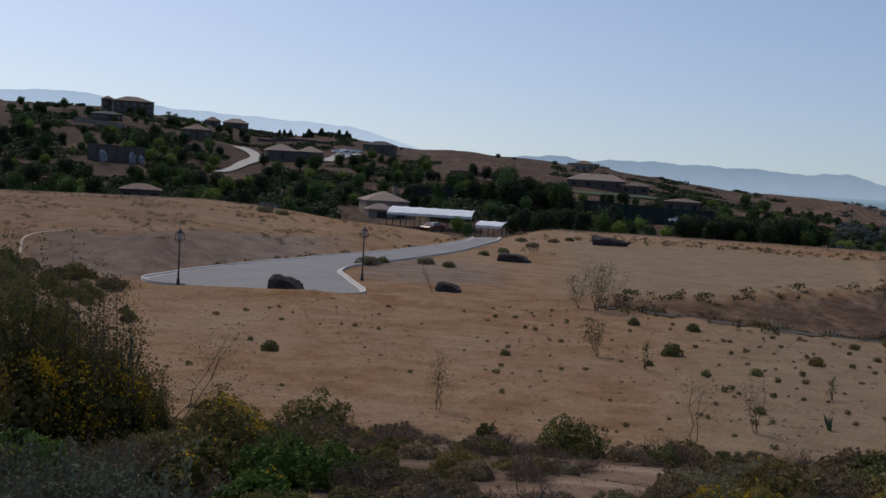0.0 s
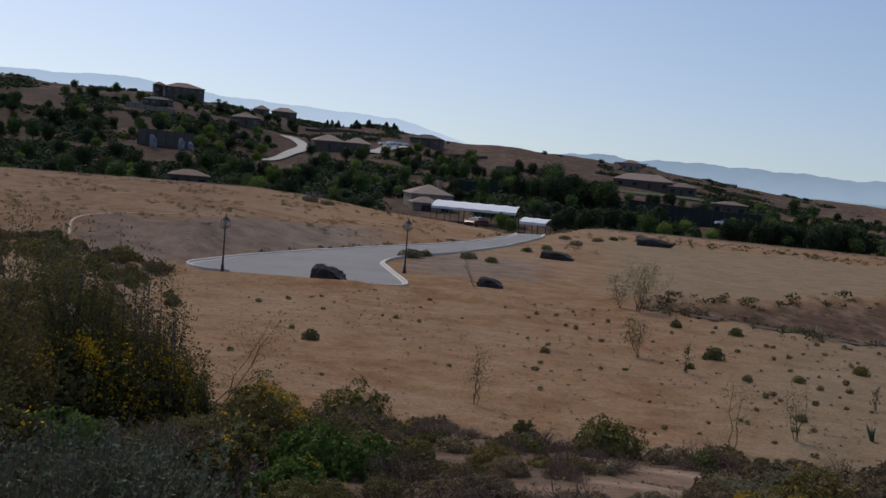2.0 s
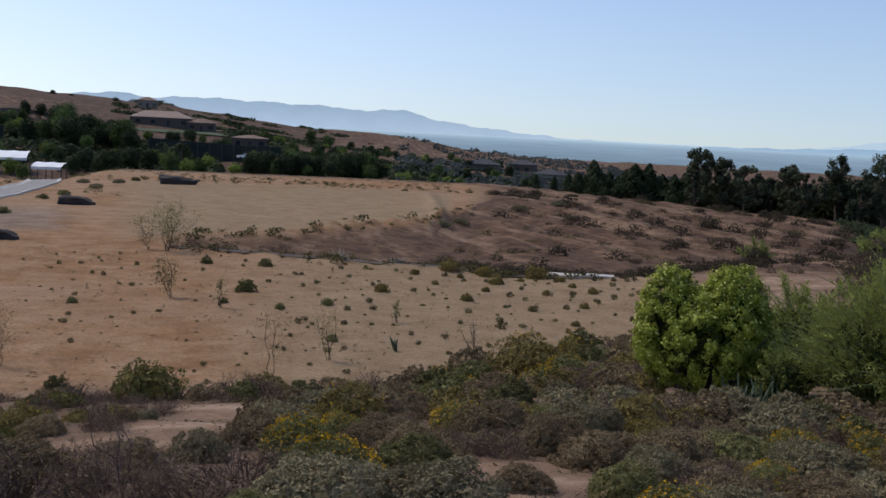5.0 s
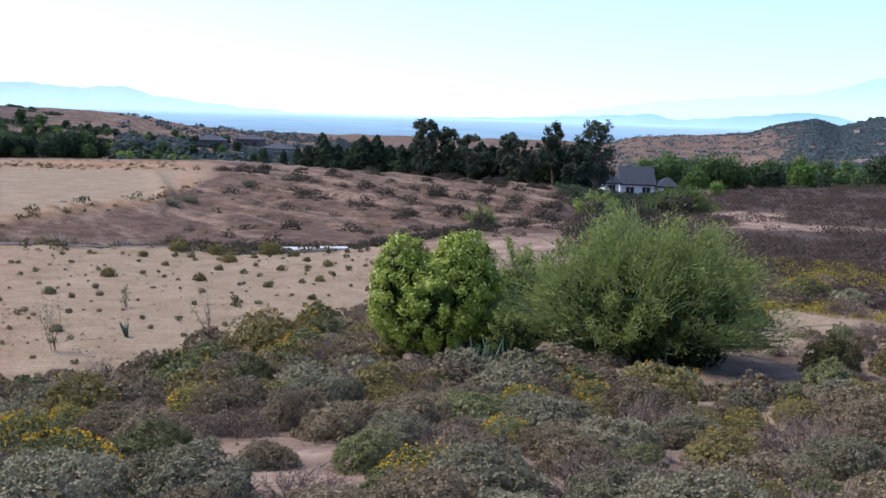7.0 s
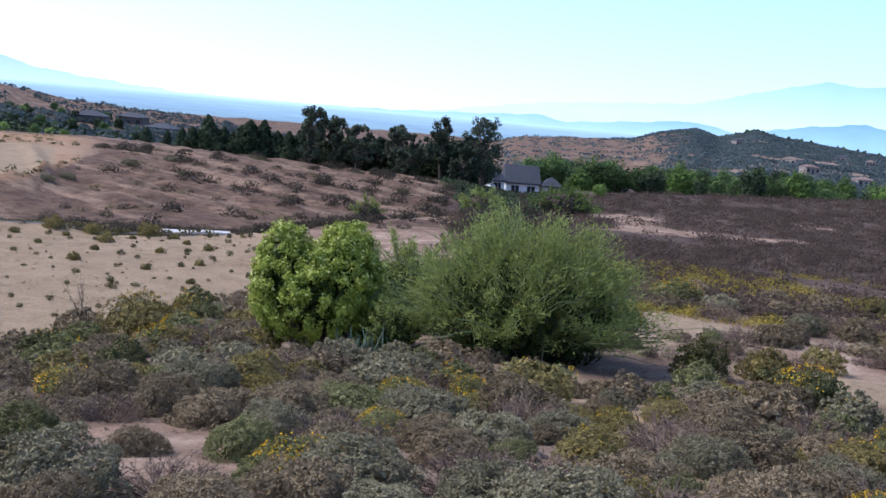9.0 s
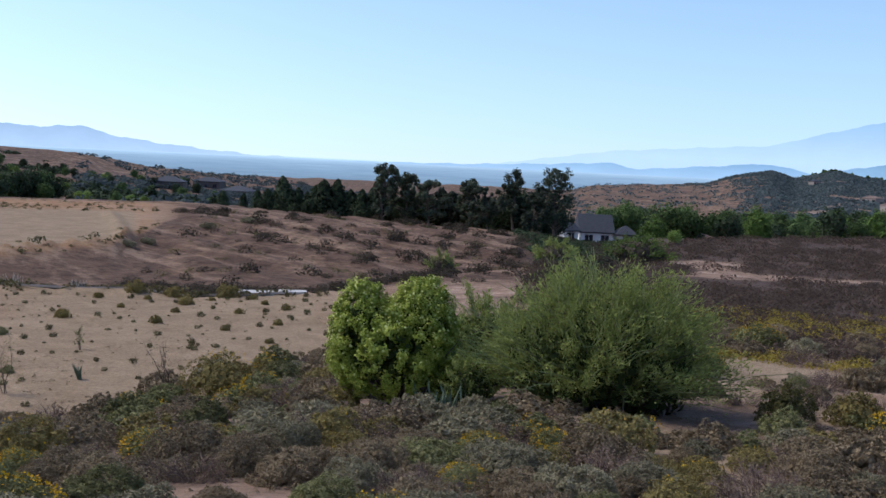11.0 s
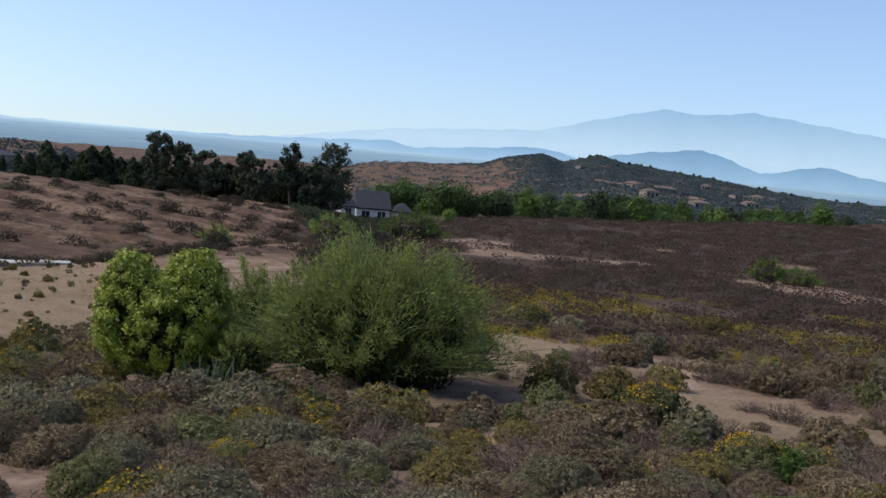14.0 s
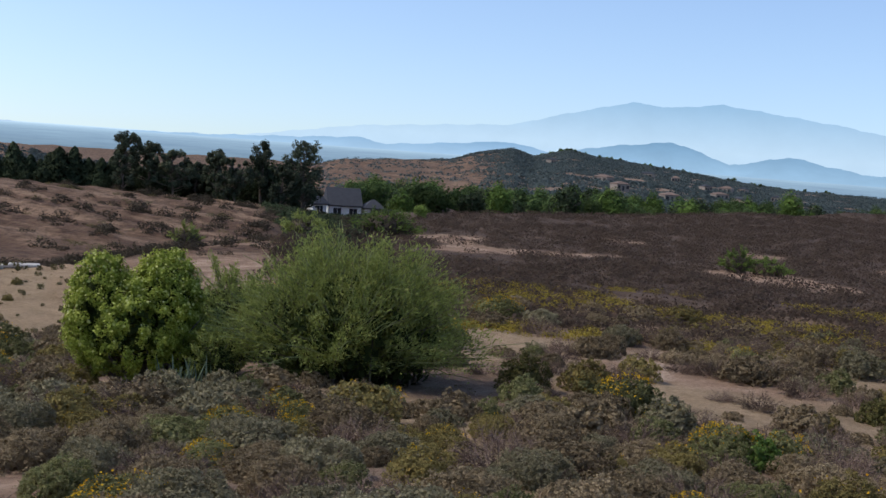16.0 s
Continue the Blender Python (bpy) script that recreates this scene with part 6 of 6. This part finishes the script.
def house(label, az, r, w, d, h, rise, wall_mat, roof_mat, turn=0.0, gable=False, lift=0.0, windows=3, chimney=False, wing=None, over=0.35, door=True):
    x, y, z = at(az, r)
    root = tagged(new("house"), label, "house", group="houses among the hills")
    root.matrix_world = pose(x, y, z + lift, 0, 0, az + turn)
    deep = -2.5 - max(lift, 0)
    boxes_obj("wall", [(-w / 2, w / 2, -d / 2, d / 2, deep, h)], wall_mat, root)
    hip_roof("roof", root, w, d, h, rise, over, roof_mat, gable)
    if gable:
        for s in (-1, 1):
            v = [(s * w / 2, -d / 2, h), (s * w / 2, d / 2, h), (s * w / 2, 0, h + rise), (s * (w / 2 - 0.25), -d / 2, h), (s * (w / 2 - 0.25), d / 2, h), (s * (w / 2 - 0.25), 0, h + rise)]
            mesh_obj("gable", v, [(0, 1, 2), (3, 5, 4), (0, 2, 5, 3), (1, 4, 5, 2), (0, 3, 4, 1)], wall_mat, root)
    rows = [0.9] if h < 4.5 else [0.9, 3.7]
    for zz in rows:
        for i in range(windows):
            if zz == 0.9 and door and i == windows // 2:
                continue
            opening(root, -w / 2 + w * (i + 0.5) / windows, -d / 2, zz, min(1.5, w / windows * 0.5), 1.3, "front", M_WHITE if wall_mat is M_WHITE else M_STUCCO_DARK)
    if door:
        boxes_obj("door", [(-w / 2 + w * (windows // 2 + 0.5) / windows - 0.5, -w / 2 + w * (windows // 2 + 0.5) / windows + 0.5, -d / 2 - 0.06, -d / 2, 0.0, 2.1)], M_SLATE, root)
    if chimney:
        boxes_obj("chimney", [(w * 0.22, w * 0.22 + 0.9, -0.4, 0.5, h, h + rise + 1.1), (w * 0.22 - 0.1, w * 0.22 + 1.0, -0.5, 0.6, h + rise + 1.1, h + rise + 1.35)], wall_mat, root)
    if wing:
        wx, ww, wd, wh, wr = wing
        boxes_obj("wing", [(wx - ww / 2, wx + ww / 2, -d / 2 - wd, -d / 2 + 0.4, deep, wh)], wall_mat, root)
        roof = hip_roof("wing_roof", root, ww, wd + 0.4, wh, wr, over, roof_mat)
        roof.location = (wx, -d / 2 - wd / 2 + 0.2, 0)
        opening(root, wx, -d / 2 - wd, 0.9, min(2.0, ww * 0.4), 1.3, "front", M_WHITE if wall_mat is M_WHITE else M_STUCCO_DARK)
    return root


house("tan stucco house with terracotta hip roof and chimney", 3.0, 250, 9.5, 9, 4.4, 2.0, M_STUCCO, M_TILE_PALE, 12, chimney=True, wing=(-2.0, 6, 4, 2.6, 1.2), lift=-1.3)
house("large dark hilltop house with a low hip roof", 15.9, 560, 19, 14, 5.6, 2.4, M_STUCCO_DARK, M_TILE, 10, lift=-0.5, windows=5)
house("small tower house beside the hilltop house", 17.05, 562, 5, 5, 6.6, 1.4, M_STUCCO_DARK, M_TILE, 10, lift=-0.5, windows=2)
house("low white and grey house below the hilltop", 17.1, 500, 13, 8, 2.6, 1.2, M_STUCCO_DARK, M_SLATE, 5, windows=4)
house("low house with terracotta roofs beside a lane", 8.4, 405, 11, 9, 3.0, 2.2, M_STUCCO_DARK, M_TILE_PALE, 8)
house("low wing house with terracotta roof", 6.9, 405, 9, 8, 3.0, 2.0, M_STUCCO_DARK, M_TILE_PALE, -8)
house("ridge house with pale tile roof against the sky", 10.75, 590, 13, 9, 3.2, 2.2, M_STUCCO_DARK, M_TILE_PALE, 0, lift=0.3)
house("small ridge house with pale tile roof", 11.9, 592, 8, 7, 3.0, 2.0, M_STUCCO_DARK, M_TILE, 0)
house("large dark house with grey roof on the shoulder", 3.3, 500, 14, 10, 3.0, 1.8, M_STUCCO_DARK, M_SLATE, -10, windows=4)
house("tile-roofed house among dark trees", 12.7, 450, 11, 9, 3.0, 1.9, M_STUCCO_DARK, M_TILE, 6)
house("brown shed-like house behind the terrace", 15.3, 250, 8.5, 6, 2.8, 1.2, M_STUCCO_DARK, M_TILE, 0, lift=0.8)
house("long low building with a pale tile roof", -8.0, 428, 22, 10, 3.0, 2.4, M_STUCCO_DARK, M_TILE_PALE, -4, windows=4)
house("dark annex at the end of the long building", -10.0, 425, 10, 8, 3.0, 1.6, M_STUCCO_DARK, M_TILE, -4)
house("pale house high behind the long building", -7.3, 560, 10, 8, 3.4, 1.6, M_STUCCO, M_TILE, 0)
house("dark flat-topped house behind the valley wall", -12.4, 360, 11, 8, 3.0, 0.9, M_STUCCO_DARK, M_TILE, 0)
house("brown tile-roofed house behind the scrub plain", -51.3, 196, 6, 6, 2.6, 1.4, M_STUCCO_DARK, M_TILE, 20, lift=0.4)
house("grey-roofed house behind the scrub plain", -58.6, 232, 9, 8, 3.0, 1.6, M_STUCCO, M_SLATE, 20, lift=0.5)
house("pale flat house behind the scrub plain", -69.2, 330, 13, 9, 3.0, 1.3, M_STUCCO, M_TILE, 20, lift=3.5)
house("white house with a steep dark shingle roof", -46.45, 205, 5.9, 7.0, 2.5, 3.1, M_WHITE, M_SLATE, 10, gable=True, lift=-14.9 - at(-46.45, 205)[2], windows=2, over=0.3, door=False)
house("white garage with a dark roof beside the white house", -48.05, 204, 3.6, 4, 2.3, 1.5, M_WHITE, M_SLATE, 10, lift=-14.9 - at(-48.1, 204)[2], windows=1, door=False)
house("small white outbuilding beneath eucalyptus trees", -44.9, 201, 3.4, 4, 2.4, 1.6, M_WHITE, M_SLATE, 44, gable=True, lift=-14.6 - at(-44.9, 201)[2], windows=1, door=False)
for i in range(15):
    a, r = rng.uniform(-72, -57), rng.uniform(480, 800)
    house("small pale house on the wooded far hill", a, r, rng.uniform(5, 9), 6, 2.8, 1.2, M_STUCCO, M_TILE if i % 2 else M_SLATE, rng.uniform(-40, 40), windows=3, lift=0.2, over=0.2)
for a, r in ((-26.5, 420), (-28.0, 380), (-31, 470), (-24.5, 360), (-36.8, 360), (-41.3, 420)):
    house("small dim house in the valley behind the hillside", a, r, 10, 8, 3.0, 1.6, M_STUCCO_DARK, M_SLATE, rng.uniform(-30, 30), lift=-0.8)


# ---- sheet-roofed shelters ----
def shelter(label, az, r, w, d, h, turn, tilt, lift=0.0, bays=6):
    x, y, z = at(az, r)
    root = tagged(new("shelter"), label, "shelter", group="sheet-roofed shelters")
    root.matrix_world = pose(x, y, z + lift, 0, 0, az + turn)
    n = bays * 4 + 1
    xs_ = np.linspace(-w / 2, w / 2, n)
    v = []
    for i, xx in enumerate(xs_):
        sag = 0.12 * abs(math.sin(math.pi * i / 4))
        v += [(xx, -d / 2, h - sag), (xx, 0, h + tilt - sag * 0.5), (xx, d / 2, h + tilt * 1.2 - sag)]
    f = [(3 * i + j, 3 * i + 3 + j, 3 * i + 4 + j, 3 * i + 1 + j) for i in range(n - 1) for j in range(2)]
    k = len(v)
    v += [(a, b, c - 0.12) for a, b, c in v]
    f += [tuple(q + k for q in g[::-1]) for g in f]
    mesh_obj("roof", v, f, M_CANVAS, root, False, "bright white sheet roof")
    boxes_obj("eave_beam", [(-w / 2, w / 2, -d / 2 - 0.1, -d / 2, h - 0.55, h - 0.1)], M_WHITE, root)
    for i in range(bays + 1):
        px = -w / 2 + w * i / bays
        for py in (-d / 2 + 0.1, d / 2 - 0.1):
            boxes_obj("post", [(px - 0.08, px + 0.08, py - 0.08, py + 0.08, -2.5 - lift, h - 0.1)], M_STUCCO_DARK, root)
    return root


shelter("long shelter with a bright white sheet roof", 0.45, 222, 17, 9, 2.9, -6, 0.75, 0.2, 6)
shelter("small white sheet-roofed carport by the road", -2.7, 205, 5.0, 6, 2.6, -10, 0.45, 0.3, 2)

# fences and walls in the valley
def fence(label, az0, az1, r, h, mat, posts, lift=0.0):
    root = tagged(new("fence"), label, "fence", group="fences in the valley")
    azs = np.linspace(az0, az1, posts)
    prev = None
    for a in azs:
        x, y, z = at(a, r, lift)
        q = boxes_obj("post", [(x - 0.1, x + 0.1, y - 0.1, y + 0.1, z - 1.5, z + h + 0.15)], M_IRON, root)
        if prev is not None:
            x0, y0, z0 = prev
            n = unit(np.array((y - y0, x0 - x, 0.0))) * 0.04
            v = [(x0 + s * n[0], y0 + s * n[1], zz) for s in (-1, 1) for zz in (z0 - 1.2, z0 + h)] + [(x + s * n[0], y + s * n[1], zz) for s in (-1, 1) for zz in (z - 1.2, z + h)]
            mesh_obj("panel", v, [(0, 1, 5, 4), (2, 6, 7, 3), (1, 3, 7, 5), (0, 4, 6, 2), (0, 2, 3, 1), (4, 5, 7, 6)], mat, root)
        prev = (x, y, z)
    return root


fence("tall dark green screen fence behind the house", 1.6, -0.6, 300, 4.0, M_FENCE, 6)
fence("dark screen wall across the valley", -7.4, -14.0, 300, 3.4, M_FENCE, 12, 1.2)
fence("dark retaining wall below the hilltop houses", 17.9, 15.2, 338, 4.2, M_STUCCO_DARK, 7, 0.6)
fence("dark rail fence along the brown slope", 9.6, 6.2, 505, 1.1, M_STUCCO_DARK, 16, 0.1)
fence("dark rail fence on the tan hill", 1.9, 0.1, 470, 1.2, M_STUCCO_DARK, 12, 0.1)
fence("dark rail fence running down the hill", -0.4, -3.2, 390, 1.3, M_STUCCO_DARK, 14, 0.2)
fence("pale retaining wall between hillside gardens", 14.6, 12.4, 415, 1.5, M_STUCCO, 6, 0.1)
fence("pale retaining wall under the hilltop house", 18.6, 16.2, 470, 1.6, M_STUCCO, 6, 0.1)
fence("low pale wall below the terrace", 9.4, 8.4, 187, 0.6, M_STUCCO, 4, 0.0)
# lawn terrace below the long building
lawn_az = np.linspace(-11.5, -5.5, 13)
lawn = [spot(a, 398) for a in lawn_az]
ground_strip("ground_lawn", "watered green lawn terrace below the long building", lawn, 9, M_LAWN, 0.35, "lawn", n=2)


# ---- parked cars ----
def parked_car(label, az, r, turn, paint, lift=0.05):
    x, y, z = at(az, r, lift)
    root = tagged(new("car"), label, "car", group="parked cars")
    root.matrix_world = pose(x, y, z, 0, 0, az + turn)
    prof = [(-2.2, 0.35), (-2.25, 0.75), (-2.0, 0.95), (-1.2, 1.0), (-0.6, 1.42), (0.8, 1.45), (1.5, 1.02), (2.15, 0.95), (2.25, 0.7), (2.2, 0.35)]
    n = len(prof)
    v = [(px, s * (0.85 if pz < 1.1 else 0.68), pz) for s in (-1, 1) for px, pz in prof]
    f = [tuple(range(n))[::-1], tuple(range(n, 2 * n))] + [(i, (i + 1) % n, n + (i + 1) % n, n + i) for i in range(n)]
    mesh_obj("body", v, f, paint, root)
    gl = [(-1.12, 1.02), (-0.6, 1.36), (0.75, 1.38), (1.35, 1.04)]
    for s in (-1, 1):
        mesh_obj("side_window", [(a, s * (0.845 - 0.36 * (b - 1.0)), b) for a, b in gl], [(0, 1, 2, 3)], M_PANE, root)
    for xs0, xs1 in (((-1.19, 1.02), (-0.63, 1.41)), ((1.47, 1.05), (0.83, 1.44))):
        off = -0.02 if xs0[0] < 0 else 0.02
        mesh_obj("windscreen", [(xs0[0] + off, -0.78, xs0[1]), (xs0[0] + off, 0.78, xs0[1]), (xs1[0] + off, 0.66, xs1[1]), (xs1[0] + off, -0.66, xs1[1])], [(0, 1, 2, 3)], M_PANE, root)
    for wx in (-1.35, 1.4):
        for s in (-1, 1):
            ring = [(wx + 0.33 * math.cos(i * math.pi / 8), s * yy, 0.33 + 0.33 * math.sin(i * math.pi / 8)) for yy in (0.7, 0.88) for i in range(16)]
            fs = [(i, (i + 1) % 16, 16 + (i + 1) % 16, 16 + i) for i in range(16)] + [tuple(range(16)), tuple(range(16, 32))]
            mesh_obj("wheel", ring, fs, M_RUBBER, root)
    return root


parked_car("dark red car parked beside the road", 0.35, 163, 60, M_PAINT_R)
for a_car in (-12.2, -12.9):
    parked_car("white car parked in front of the valley wall", a_car, 292, 8, M_PAINT_W, 1.3)
for a_car, r_car, t_car in ((5.5, 428, 20), (5.2, 436, 70), (4.9, 442, 40), (5.0, 424, 0), (4.5, 446, 15)):
    parked_car("pale car parked on the hillside yard", a_car, r_car, t_car, M_PAINT_W, 1.0)
